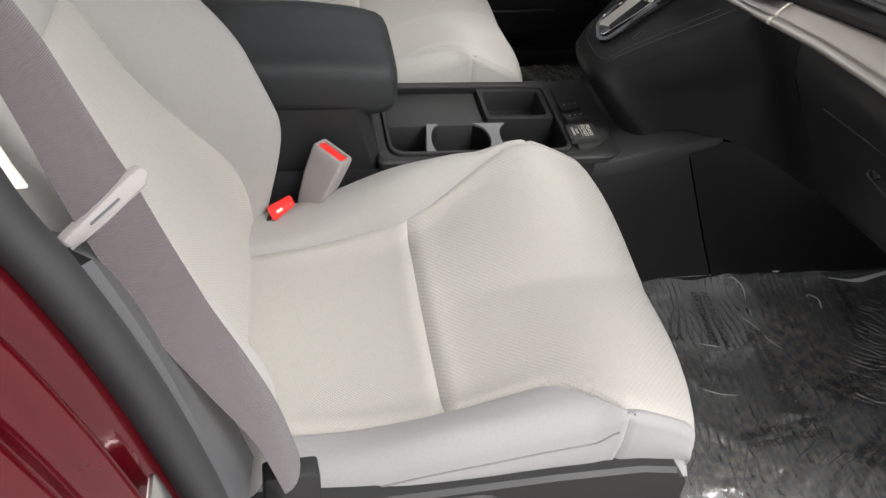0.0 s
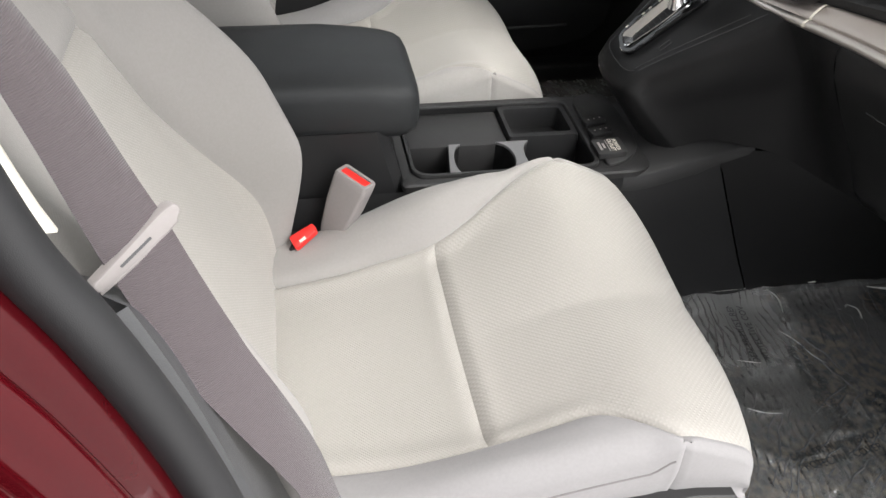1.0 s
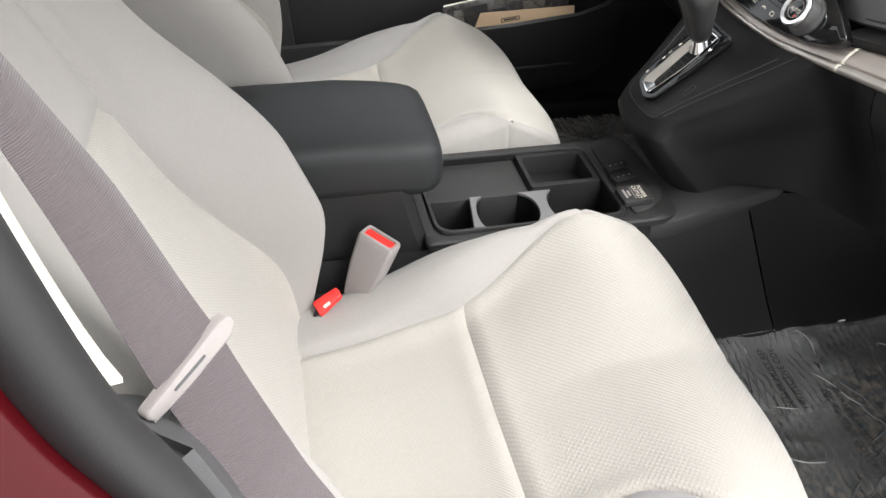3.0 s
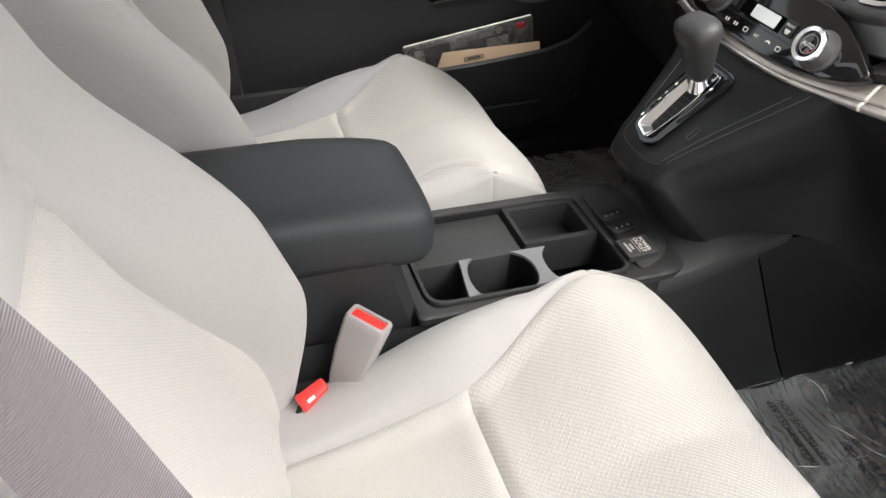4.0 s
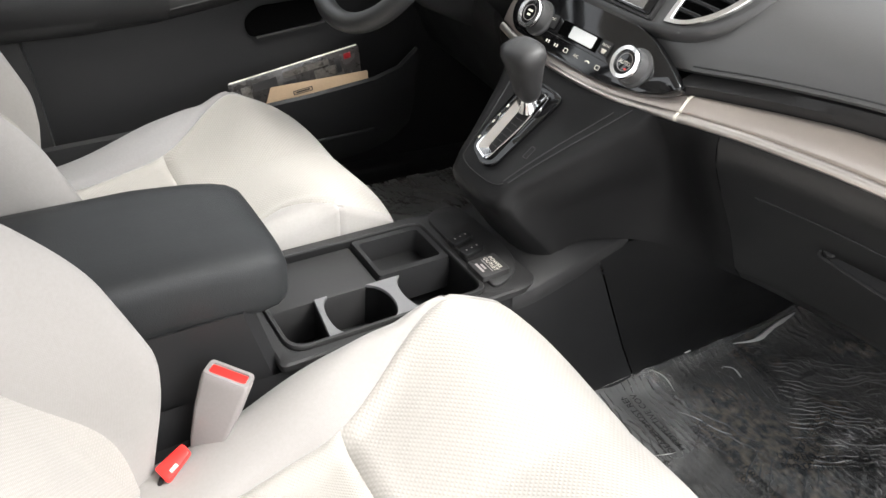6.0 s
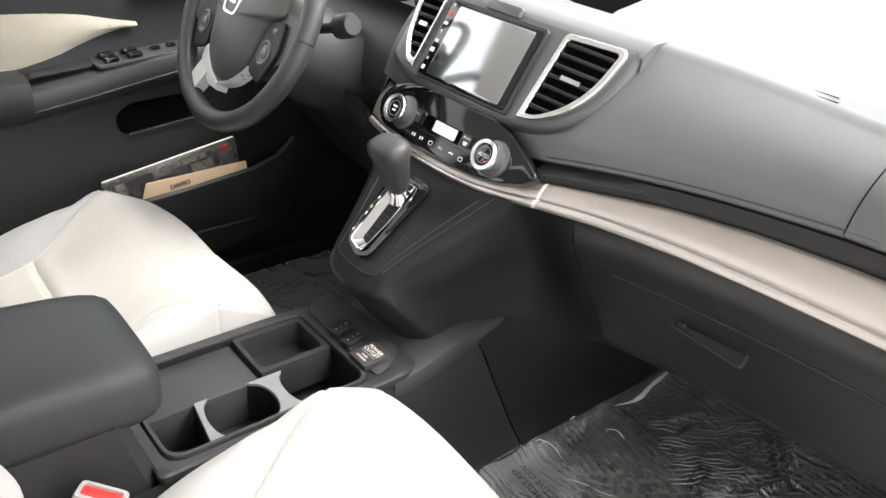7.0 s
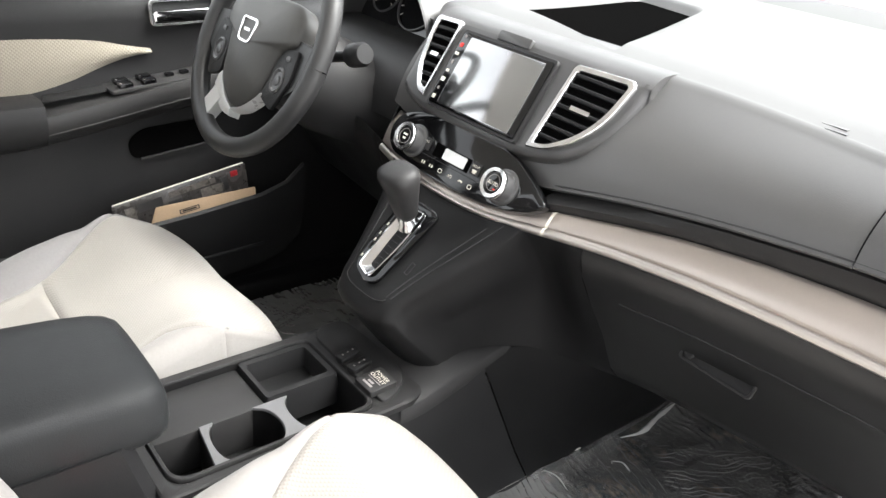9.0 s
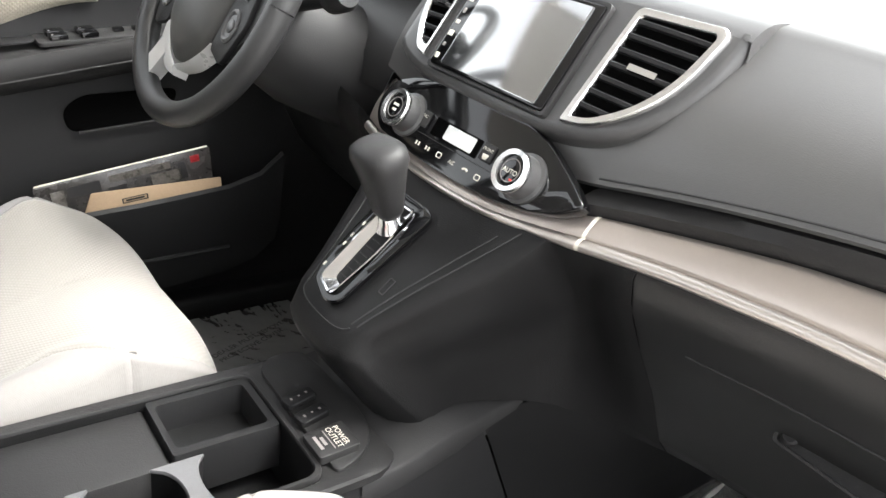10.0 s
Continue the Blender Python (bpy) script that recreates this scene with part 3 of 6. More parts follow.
for x, sx in ((-0.50, 0.7), (-0.49, 0.92), (-0.46, 1.0), (-0.38, 1.0), (-0.30, 1.0), (-0.25, 0.985), (-0.222, 0.95), (-0.204, 0.88), (-0.193, 0.76), (-0.188, 0.58), (-0.187, 0.4)):
    ring = []
    x += 0.022 * sstep(-0.34, -0.22, x)
    zc, hz, hy = 0.812 - 0.010 * sstep(-0.3, -0.17, x), 0.052, 0.112
    for k in range(36):
        a = 2 * math.pi * k / 36
        ca, sa = math.cos(a), math.sin(a)
        e = 0.50 if sa > 0 else 0.62
        ring.append((x, (hy if ca > 0 else hy - 0.012) * (0.5 + 0.5 * sx) * math.copysign(abs(ca) ** e, ca), zc + hz * sx * math.copysign(abs(sa) ** e, sa)))
    lid_rings.append(ring)
part("armrest_lid", loft(lid_rings, close=True, caps=True), LID, console, "padded dark grey vinyl armrest lid", 60)


# ---------------------------------------------------------------- dashboard
dash = thing("dashboard", "dark grey dashboard with champagne trim strip and centre screen", "dashboard", (0.5, 0, 0.95))


def curve(x, pairs, soft=0.022):
    """Value between (position, value) pairs, its corners softened."""
    xs, vs = [q[0] for q in pairs], [q[1] for q in pairs]
    return float(np.mean(np.interp([x + soft * k / 6 for k in range(-6, 7)], xs, vs)))


STRIP_X = [(0, 0.288), (0.05, 0.290), (0.10, 0.295), (0.15, 0.304), (0.20, 0.314), (0.28, 0.326), (0.40, 0.335), (0.50, 0.341), (0.60, 0.347), (0.72, 0.353)]
STRIP_LOW = [(-0.72, 0.990), (-0.58, 0.988), (-0.49, 0.986), (-0.383, 0.981), (-0.26, 0.969), (-0.18, 0.959), (-0.132, 0.953), (-0.086, 0.949), (-0.034, 0.947), (0.032, 0.946), (0.09, 0.944), (0.152, 0.943), (0.20, 0.946), (0.26, 0.957)]
STRIP_HIGH = [(-0.72, 1.042), (-0.553, 1.038), (-0.46, 1.032), (-0.356, 1.020), (-0.236, 0.998), (-0.18, 0.988), (-0.12, 0.973), (-0.07, 0.962), (-0.017, 0.959), (0.05, 0.959), (0.09, 0.962), (0.13, 0.972), (0.16, 0.986), (0.19, 1.004), (0.215, 1.013), (0.26, 1.014)]


def strip_line(y):
    """Top and bottom edge of the trim strip (x, z) at y; it sweeps up at its driver-side end."""
    xb, zb, zt = curve(abs(y), STRIP_X), curve(y, STRIP_LOW), curve(y, STRIP_HIGH)
    return (xb + 0.003 + 0.52 * (zt - zb), zt), (xb, zb)


def pad_low(y):
    """Lower edge (x, z) of the dash pad."""
    a = abs(y)
    return 0.345 + 0.012 * sstep(0.2, 0.7, a), table(a, [(0, 0.992), (0.12, 0.998), (0.18, 1.013), (0.25, 1.030), (0.33, 1.046), (0.41, 1.059), (0.55, 1.075), (0.72, 1.082)])


def crest(y):
    """Height of the edge between the pad and the dash top."""
    return 1.173 - 0.014 * sstep(0.25, 0.7, abs(y))


def sections(y0, y1, n, fn):
    return [fn(lerp(y0, y1, k / (n - 1))) for k in range(n)]


def upper_pad(y):
    """Pad above the strip on the passenger side, from its lower edge up and over to the windscreen."""
    xl, low = pad_low(y)
    top = crest(y)
    xt2 = 0.452 - 0.015 * sstep(0.3, 0.7, abs(y))
    swell = [(lerp(xl + 0.001, xt2 - 0.008, f) - 0.009 * math.sin(math.pi * f ** 0.8), lerp(low + 0.012, top - 0.006, f) + 0.010 * math.sin(math.pi * f ** 0.8)) for f in [k / 18 for k in range(19)]]
    return [Vector((x, y, z)) for x, z in ((xl + 0.03, low - 0.004), (xl + 0.002, low), (xl - 0.002, low + 0.004), *swell, (xt2 - 0.003, top - 0.0015), (xt2 + 0.003, top + 0.0006), (xt2 + 0.0075, top + 0.0016), (xt2 + 0.013, top + 0.0012))]


part("passenger_pad", loft(sections(-0.543, 0.215, 80, upper_pad)), PAD, dash, "grained soft grey dash pad", 50)


def recess(y):
    (xt, zt), _ = strip_line(y)
    xl, low = pad_low(y)
    return [Vector((x, y, z)) for x, z in ((xt + 0.012, zt - 0.006), (xt + 0.004, zt + 0.002), (lerp(xt, xl, 0.3) - 0.004, lerp(zt, low, 0.5)), (xl + 0.004, low - 0.004), (xl + 0.03, low))]


part("recess_band", loft(sections(-0.70, -0.150, 28, recess)), DARK, dash, "", 50)


def strip(y):
    (xt, zt), (xb, zb) = strip_line(y)
    h = zt - zb
    g = min(0.0098 / h, 0.45)                         # share of the lower lip
    bow = 0.10 * h
    face = [(lerp(xb, xt, f) - bow * math.sin(math.pi * f) * 0.8, lerp(zb, zt, f) + bow * math.sin(math.pi * f) * 0.6) for f in (1, 0.94, 0.86, 0.76, 0.66, 0.56, 0.46, 0.36, g + 0.07, g + 0.035)]
    return [Vector((x, y, z)) for x, z in ((xt + 0.012, zt - 0.006), (xt + 0.003, zt + 0.001), *face, (lerp(xb, xt, g) - 0.0005, lerp(zb, zt, g) - 0.0002), (lerp(xb, xt, g * 0.85) - 0.0035, lerp(zb, zt, g * 0.85) + 0.0012), (lerp(xb, xt, g * 0.4) - 0.0048, lerp(zb, zt, g * 0.4) + 0.0018), (xb - 0.0030, zb + 0.0015), (xb - 0.0005, zb - 0.0015), (xb + 0.006, zb - 0.003))]


for strip_name, y_a, y_b in (("trim_strip", -0.70, -0.1815), ("centre_trim_strip", -0.1785, 0.208)):
    ts = part(strip_name, loft([r[:13] for r in sections(y_a, y_b, 90, strip)]), SILVER, dash, "champagne metallic trim strip", 50)
    part("strip_lip", loft([r[12:] for r in sections(y_a, y_b, 90, strip)]), LIP, ts, "bright satin lip along the strip", 50)


def lower(y):
    _, (xb, zb) = strip_line(-abs(y))
    return [Vector((x, y, z)) for x, z in ((xb + 0.004, zb - 0.001), (xb + 0.002, zb - 0.012), (xb + 0.012, zb - 0.045), (xb + 0.045, zb - 0.10), (xb + 0.085, zb - 0.16), (xb + 0.125, zb - 0.235), (xb + 0.15, zb - 0.262), (xb + 0.19, zb - 0.27), (0.95, 0.68))]


part("glove_box", loft(sections(-0.70, -0.2395, 24, lower)), GLOVE, dash, "charcoal glove box below the trim strip", 50)
part("driver_lower_panel", loft(sections(0.22, 0.70, 20, lower)), BLACK, dash, "", 50)

# top of the dash, with the open recess of the upper display
def top_z(x, y):
    f = sstep(0.44, 0.52, x)
    return crest(y) + 0.010 * f + 0.012 * sstep(0.6, 1.1, x)


# outline of the recess: it narrows towards the windscreen
MID = Vector((0.66, 0.075))
recess_edge = fillet([(0.474, -0.112), (0.68, -0.040), (0.88, 0.026), (0.91, 0.190), (0.555, 0.198), (0.505, 0.010)], [0.012, 0.05, 0.03, 0.03, 0.03, 0.05], 6)


def reach(poly, a):
    """Where a ray from MID in direction a leaves a closed outline."""
    d = Vector((math.cos(a), math.sin(a)))
    best = None
    for p, q in zip(poly, poly[1:] + poly[:1]):
        p, e = Vector(p[:2]) - MID, Vector(q[:2]) - Vector(p[:2])
        den = d.x * e.y - d.y * e.x
        if abs(den) > 1e-12:
            t, u = (p.x * e.y - p.y * e.x) / den, (p.x * d.y - p.y * d.x) / den
            if t > 0 and -1e-6 <= u <= 1 + 1e-6 and (best is None or t < best):
                best = t
    return MID + d * best


plate_edge = [(0.459, -0.70), (1.12, -0.70), (1.12, 0.235), (0.459, 0.235)]
turns = sorted([2 * math.pi * k / 240 for k in range(240)] + [math.atan2(y - MID.y, x - MID.x) % (2 * math.pi) for x, y in plate_edge])
rings = []
for f in (-0.06, -0.02, 0.0, 0.03, 0.08, 0.16, 0.3, 0.5, 0.7, 0.85, 0.95, 1.0):
    ring = []
    for a in turns:
        i, o = reach(recess_edge, a), reach(plate_edge, a)
        p = i.lerp(o, max(f, 0)) if f >= 0 else MID.lerp(i, 1 + f)
        x = p.x - (0.015 * sstep(0.3, 0.7, abs(p.y)) if p.x < 0.52 else 0)
        ring.append((x, p.y, top_z(p.x, p.y) - {-0.06: 0.016, -0.02: 0.006, 0.0: 0.0015}.get(f, 0)))
    rings.append(ring)
part("dash_top", loft(rings, close=True), PAD, dash, "", 60)
part("driver_dash_top", loft([[(x, y, top_z(x, y)) for y in (0.2355, 0.35, 0.5, 0.70)] for x in (0.575, 0.7, 0.85, 1.0, 1.12)]), PAD, dash, "", 60)
# Lining is near-black so the recess keeps a painted-in shade.
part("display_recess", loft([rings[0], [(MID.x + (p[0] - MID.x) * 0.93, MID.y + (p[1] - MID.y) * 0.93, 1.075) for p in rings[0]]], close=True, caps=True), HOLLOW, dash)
part("upper_display", slab(fillet(rect(0.110, 0.080), 0.006, 4), 0.006, axes((0.770, 0.050, 1.118), (0, -1, 0), (-0.80, 0, 0.60)), 0.002), GLOSS, dash, "dark upper information display")

# centre stack: face in the plane of the screen, its wings bent away
sn = Vector((-0.85, 0, 0.527))          # outward normal of the screen face
sm = axes((0.360, 0, 1.102), (0, -1, 0), sn)   # x to the passenger side, y up the face


class Bent:
    """The screen plane, bent forward beyond the screen; d: offset along its normal."""

    def __init__(self, d=0.0):
        self.d = d

    def __matmul__(self, v):
        far = max(0.0, abs(v[0] + 0.008) - 0.11) / 0.10
        return sm @ Vector((v[0], v[1], v[2] + self.d - 0.008 * far ** 1.6 - (0.030 * max(0.0, -v[0] - 0.195) / 0.05 if v[0] < 0 else 0.0)))


# half of the outline runs under the screen, the rest round the vents
FACE = fillet([(0.226, 0.086), (0.223, 0.050), (0.215, 0.018), (0.200, -0.010), (0.178, -0.036), (0.150, -0.053), (0.110, -0.064), (0.050, -0.0705), (-0.100, -0.0705), (-0.140, -0.067), (-0.178, -0.057), (-0.212, -0.038), (-0.236, -0.008), (-0.244, 0.035), (-0.242, 0.086)], [0.004] + [0.03] * 13 + [0.004], 6)


def inset(outline, d):
    """The outline drawn in by d along its own normals."""
    o = [Vector(p[:2]) for p in outline]
    res = []
    for i, p in enumerate(o):
        k = 1
        while (o[(i + k) % len(o)] - o[i - k]).length < 1e-5:
            k += 1
        t = (o[(i + k) % len(o)] - o[i - k]).normalized()
        res.append(p + Vector((t.y, -t.x)) * d)
    return res


if (inset(FACE, 0.01)[40] - Vector((0, 0.01))).length > (Vector(FACE[40]) - Vector((0, 0.01))).length:
    FACE = FACE[::-1]
rings = [[Bent(z) @ (p[0], p[1], 0) for p in inset(FACE, d)] for d, z in ((-0.004, -0.070), (-0.001, -0.024), (0.0, -0.014), (0.0015, -0.0085), (0.005, -0.0052), (0.010, -0.0044))]
face = loft(rings, close=True)
core = inset(FACE, 0.010)


def low_edge(x):
    """Lower border of the flat part of the face at x."""
    pts = sorted([(p.x, p.y) for p in core if p.y < 0.07])
    return float(np.interp(x, [p[0] for p in pts], [p[1] for p in pts]))


loft([[Bent(-0.0044) @ (x, lerp(low_edge(x), 0.077, q / 6), 0) for q in range(7)] for x in [lerp(-0.233, 0.2155, k / 60) for k in range(61)]], bm=face)
part("stack_face", face, STACK, dash, "charcoal centre stack face", 50)
cap = []
for k in range(61):
    x = -0.244 + 0.470 * min(k, 59) / 59
    a = Bent() @ (x, 0.077, -0.0044)
    drop = 0.035 if k == 60 else 0.0
    b_ = Bent() @ (x, 0.0835, -0.0060)
    e_ = Vector((0.462, -x, top_z(0.462, -x) + 0.0005))
    cap.append([a - Vector((0, 0, drop)), b_ - Vector((0, 0, drop)), *[b_.lerp(e_, f) + Vector((-0.004, 0, 0.004)) * math.sin(math.pi * f) - Vector((0, 0, drop * (1 - f))) for f in (0.15, 0.35, 0.55, 0.8, 1)], Vector((0.50, -x, top_z(0.50, -x) - 0.003))])
part("stack_cap", loft(cap), STACK, dash, "", 50)
scr = part("screen_unit", slab(fillet(rect(0.190, 0.118), 0.005, 4), 0.010, sm @ Matrix.Translation((-0.016, 0.0055, -0.006)), 0.002), GLOSS, dash, "glossy black touch screen unit")
part("screen_frame", ringslab(fillet(rect(0.200, 0.128), 0.007, 4), fillet(rect(0.190, 0.118), 0.005, 4), 0.007, sm @ Matrix.Translation((-0.016, 0.0055, -0.005))), DARK, scr)
part("display", slab(fillet(rect(0.158, 0.110), 0.002, 3), 0.0012, sm @ Matrix.Translation((-0.0115, 0.0045, 0.004)), 0.0005), SCREEN, scr, "screen glass that mirrors the bright sky")
for k in range(8):
    part("touch_mark", slab(rect(0.0040 + 0.002 * (k % 3), 0.0045 + 0.002 * (k % 2)), 0.0006, sm @ Matrix.Translation((-0.1035, 0.058 - 0.0145 * k, 0.0040)), 0.0001), (CREAM if k % 3 else GREYPL) if k != 1 else BUCKLERED, scr)
part("hazard_button", slab(fillet(rect(0.068, 0.015), 0.003, 4), 0.007, sm @ Matrix.Translation((-0.014, 0.0785, -0.006)), 0.0015), STACK, dash, "flat charcoal button bar above the screen")

# air vents beside the screen
def vent(sign):
    if sign > 0:
        o = [(0.104, -0.054), (0.135, -0.049), (0.172, -0.024), (0.200, 0.016), (0.211, 0.072), (0.205, 0.079), (0.114, 0.074)]
        i = [(0.114, -0.045), (0.134, -0.041), (0.166, -0.018), (0.190, 0.018), (0.201, 0.066), (0.198, 0.070), (0.121, 0.065)]
    else:
        o = [(-0.128, -0.050), (-0.147, -0.046), (-0.176, -0.012), (-0.190, 0.040), (-0.192, 0.074), (-0.187, 0.079), (-0.126, 0.079)]
        i = [(-0.131, -0.036), (-0.145, -0.036), (-0.166, -0.008), (-0.179, 0.038), (-0.182, 0.066), (-0.180, 0.071), (-0.131, 0.071)]
    radii = [0.003, 0.02, 0.05, 0.05, 0.006, 0.006, 0.008]
    fo, fi = fillet(o, radii, 5), fillet(i, [r * 0.8 for r in radii], 5)
    sides = [Vector(p[:2]) for p in fi]

    def span(y):
        """Inner width of the vent at height y."""
        xs = [p.x + (y - p.y) / (q.y - p.y) * (q.x - p.x) for p, q in zip(sides, sides[1:] + sides[:1]) if (p.y - y) * (q.y - y) < 0]
        return min(xs), max(xs)

    v = part("air_vent", ringslab(fo, fi, 0.007, Bent(-0.003)), SATIN, dash, "satin chrome framed air vent")
    # Flat near-black sheet; paints the shaded depth behind the slats.
    part("duct_shade", loft([[Bent(-0.0025) @ (p[0], p[1], 0) for p in fi], [Bent(-0.003) @ (p[0] * 0.999, p[1], 0) for p in fi]], close=True, caps=True), HOLLOW, v)
    for k in range(7):
        y = -0.030 + 0.0152 * k
        x0, x1 = span(y)
        rows = [[Bent() @ (lerp(x0, x1, q / 4), y + dy, dz) for dy, dz in ((-0.0036, -0.002), (-0.0028, 0.0022), (0.0004, 0.0034), (0.0014, 0.0028), (0.0002, -0.002))] for q in range(5)]
        part("slat", loft(rows, close=True, caps=True), BLACK, v)
    x0, x1 = span(0.014)
    part("vent_tab", loft([[Bent() @ (lerp(x0, x1, 0.36 + 0.46 * q / 3), 0.016 + dy, dz) for dy, dz in ((-0.003, 0.002), (-0.003, 0.007), (0.003, 0.007), (0.003, 0.002))] for q in range(4)], close=True, caps=True), CHROME, v, "", 30)


vent(1)
vent(-1)

# climate panel, curved with the stack
CLIMATE = axes((0.290, 0, 0.960), (0, -1, 0), (-0.88, 0, 0.47))     # x to the passenger side, y up
clim = fillet([(-0.150, 0.010), (-0.100, 0.006), (-0.052, 0.003), (0.015, 0.003), (0.075, 0.007), (0.118, 0.015), (0.154, 0.027), (0.177, 0.044), (0.160, 0.054), (0.144, 0.063), (0.104, 0.082), (0.064, 0.092), (0.028, 0.094), (-0.060, 0.094), (-0.128, 0.086), (-0.163, 0.072), (-0.177, 0.050), (-0.170, 0.026)], 0.012, 4)
climate = part("climate_panel", slab(clim, 0.014, CLIMATE @ Matrix.Translation((0, 0, -0.014)), 0.004), GLOSS, dash, "gloss black climate control panel", 50)


def on_climate(x, y, lift=0.0):
    return CLIMATE @ Matrix.Translation((x, y, lift))


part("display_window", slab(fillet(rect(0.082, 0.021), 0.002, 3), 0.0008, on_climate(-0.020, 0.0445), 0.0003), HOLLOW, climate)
# Pale plate carries the painted reflection over part of the window.
part("climate_display", slab(fillet(rect(0.050, 0.017), 0.002, 3), 0.0010, on_climate(-0.013, 0.0445, 0.0005), 0.0003), LCD, climate, "climate display, its bright reflection painted pale grey")
for x, w, word in ((-0.081, 0.020, "SYNC"), (0.035, 0.018, "FRONT")):
    cb = part("climate_button", slab(fillet(rect(w, 0.019), 0.002, 3), 0.002, on_climate(x, 0.046, 0.0003), 0.0006), DARK, climate)
    lettering("lettering", word, 0.0048, on_climate(x, 0.049, 0.0026), CREAM, cb)
part("button_mark", slab(fillet([(-0.005, 0.003), (0.005, 0.003), (0.003, -0.003), (-0.003, -0.003)], 0.001, 2), 0.0004, on_climate(0.035, 0.041, 0.0022), 0.0001), CREAM, climate)
for k, x in enumerate((-0.071, -0.052, -0.030, -0.007, 0.017, 0.038)):
    m = on_climate(x, 0.0185, 0.0003)
    if k == 3:
        lettering("lettering", "A/C", 0.0060, m, CREAM, climate)
    elif k == 4:
        part("button_mark", tube([m @ Vector((-0.004, 0, 0)), m @ Vector((-0.0015, 0.0015, 0)), m @ Vector((0.0015, 0.0015, 0)), m @ Vector((0.004, 0, 0))], 0.0012, 6), CREAM, climate)
    elif k in (2, 5):
        part("button_mark", ringslab(fillet(rect(0.0085, 0.0065), 0.002, 3), fillet(rect(0.0065, 0.0045), 0.0015, 3), 0.0004, m), CREAM, climate)
    else:
        for dx in (-0.0025, 0.0025):
            part("button_mark", slab(rect(0.0022, 0.0045), 0.0004, m @ Matrix.Translation((dx, 0, 0)), 0.0001), CREAM, climate)
part("button_gap", slab(rect(0.150, 0.0008), 0.0003, on_climate(-0.022, 0.0300, 0.0002), 0.0001), DARK, climate)
for x in (-0.108, 0.096):
    km = on_climate(x, 0.041, 0.0)
    kb = part("climate_knob", lathe([(0.0265, -0.002), (0.0262, 0.003), (0.0225, 0.005), (0.0215, 0.016), (0.0208, 0.020)], km), STACK, climate, "dark dial knob with a bright metal ring")
    part("ring", lathe([(0.0208, 0.0190), (0.0222, 0.0205), (0.0226, 0.0240), (0.0212, 0.0266), (0.0165, 0.0258), (0.0155, 0.0225)], km), SATIN, kb)
    part("knob_cap", lathe([(0.0168, 0.020), (0.0168, 0.0232), (0.0150, 0.0240)], km), GLOSS, kb)
    part("cap_ring", ringslab([(0.0120 * math.cos(a), 0.0120 * math.sin(a)) for a in [2 * math.pi * q / 32 for q in range(32)]], [(0.0112 * math.cos(a), 0.0112 * math.sin(a)) for a in [2 * math.pi * q / 32 for q in range(32)]], 0.0004, km @ Matrix.Translation((0, 0, 0.0240))), GREYPL, kb)
    if x > 0:
        lettering("lettering", "AUTO", 0.0072, km @ Matrix.Translation((0, -0.001, 0.0243)), CREAM, kb)
        part("knob_mark", slab(rect(0.004, 0.002), 0.0004, km @ Matrix.Translation((0.006, -0.008, 0.0240)), 0.0001), BUCKLERED, kb)
    else:
        for dy, w in ((0.003, 0.010), (-0.003, 0.007)):
            part("knob_mark", slab(rect(w, 0.0030), 0.0004, km @ Matrix.Translation((0, dy, 0.0240)), 0.0001), CREAM, kb)

# shifter pod: lofted between its top edge and the console
def pod_section(f):
    """f 0: nose over the console, 1: under the trim strip."""
    x = lerp(0.145, 0.292, f)
    z = lerp(0.812, 0.945, f)
    wl, wr = lerp(0.080, 0.150, f ** 1.3), lerp(0.062, 0.150, f ** 1.3)
    return x, z, wl, wr


n = 15
QS = [-1, -0.985, -0.96, -0.92, -0.87, -0.8, -0.72, -0.5, -0.25, 0, 0.25, 0.5, 0.72, 0.8, 0.87, 0.92, 0.96, 0.985, 1]


def pod_top(f, q):
    x, z, wl, wr = pod_section(f)
    e = abs(q)
    edge_drop = 0.020 * (1 - math.sqrt(max(0.0, 1 - (max(0.0, e - 0.76) / 0.24) ** 2))) * (1 - 0.8 * sstep(0.7, 1.0, f))
    front_drop = 0.010 * (1 - math.sqrt(max(0.0, 1 - (max(0.0, 0.10 - f) / 0.10) ** 2)))
    return Vector((x + 0.018 * e ** 4 * (1 - f) ** 3 + 0.006 * e * e * f ** 4 + 0.66 * edge_drop, lerp(-wr, wl, (q + 1) / 2), z + 0.016 * e ** 4 * (1 - f) ** 3 + 0.013 * e * e * f ** 4 + 0.004 * (1 - q * q) - 0.74 * edge_drop - front_drop))


def nose_at(g, q):
    """Front of the pod from its upper rim down to the console."""
    x, z, wl, wr = pod_section(0)
    t = pod_top(0, q)
    low = Vector((0.200 + 0.040 * abs(q) ** 4, lerp(-0.084, 0.084, (q + 1) / 2), 0.712))
    m = t.lerp(low, g)
    m.x -= 0.013 * math.sin(math.pi * g ** 0.6) * (1 - 0.5 * g)
    return m


GS = [j / 14 for j in range(15)]
housing = loft([[pod_top(k / (n - 1), q) for q in QS] for k in range(n)])
loft([[nose_at(g, q) for q in QS] for g in GS], bm=housing)
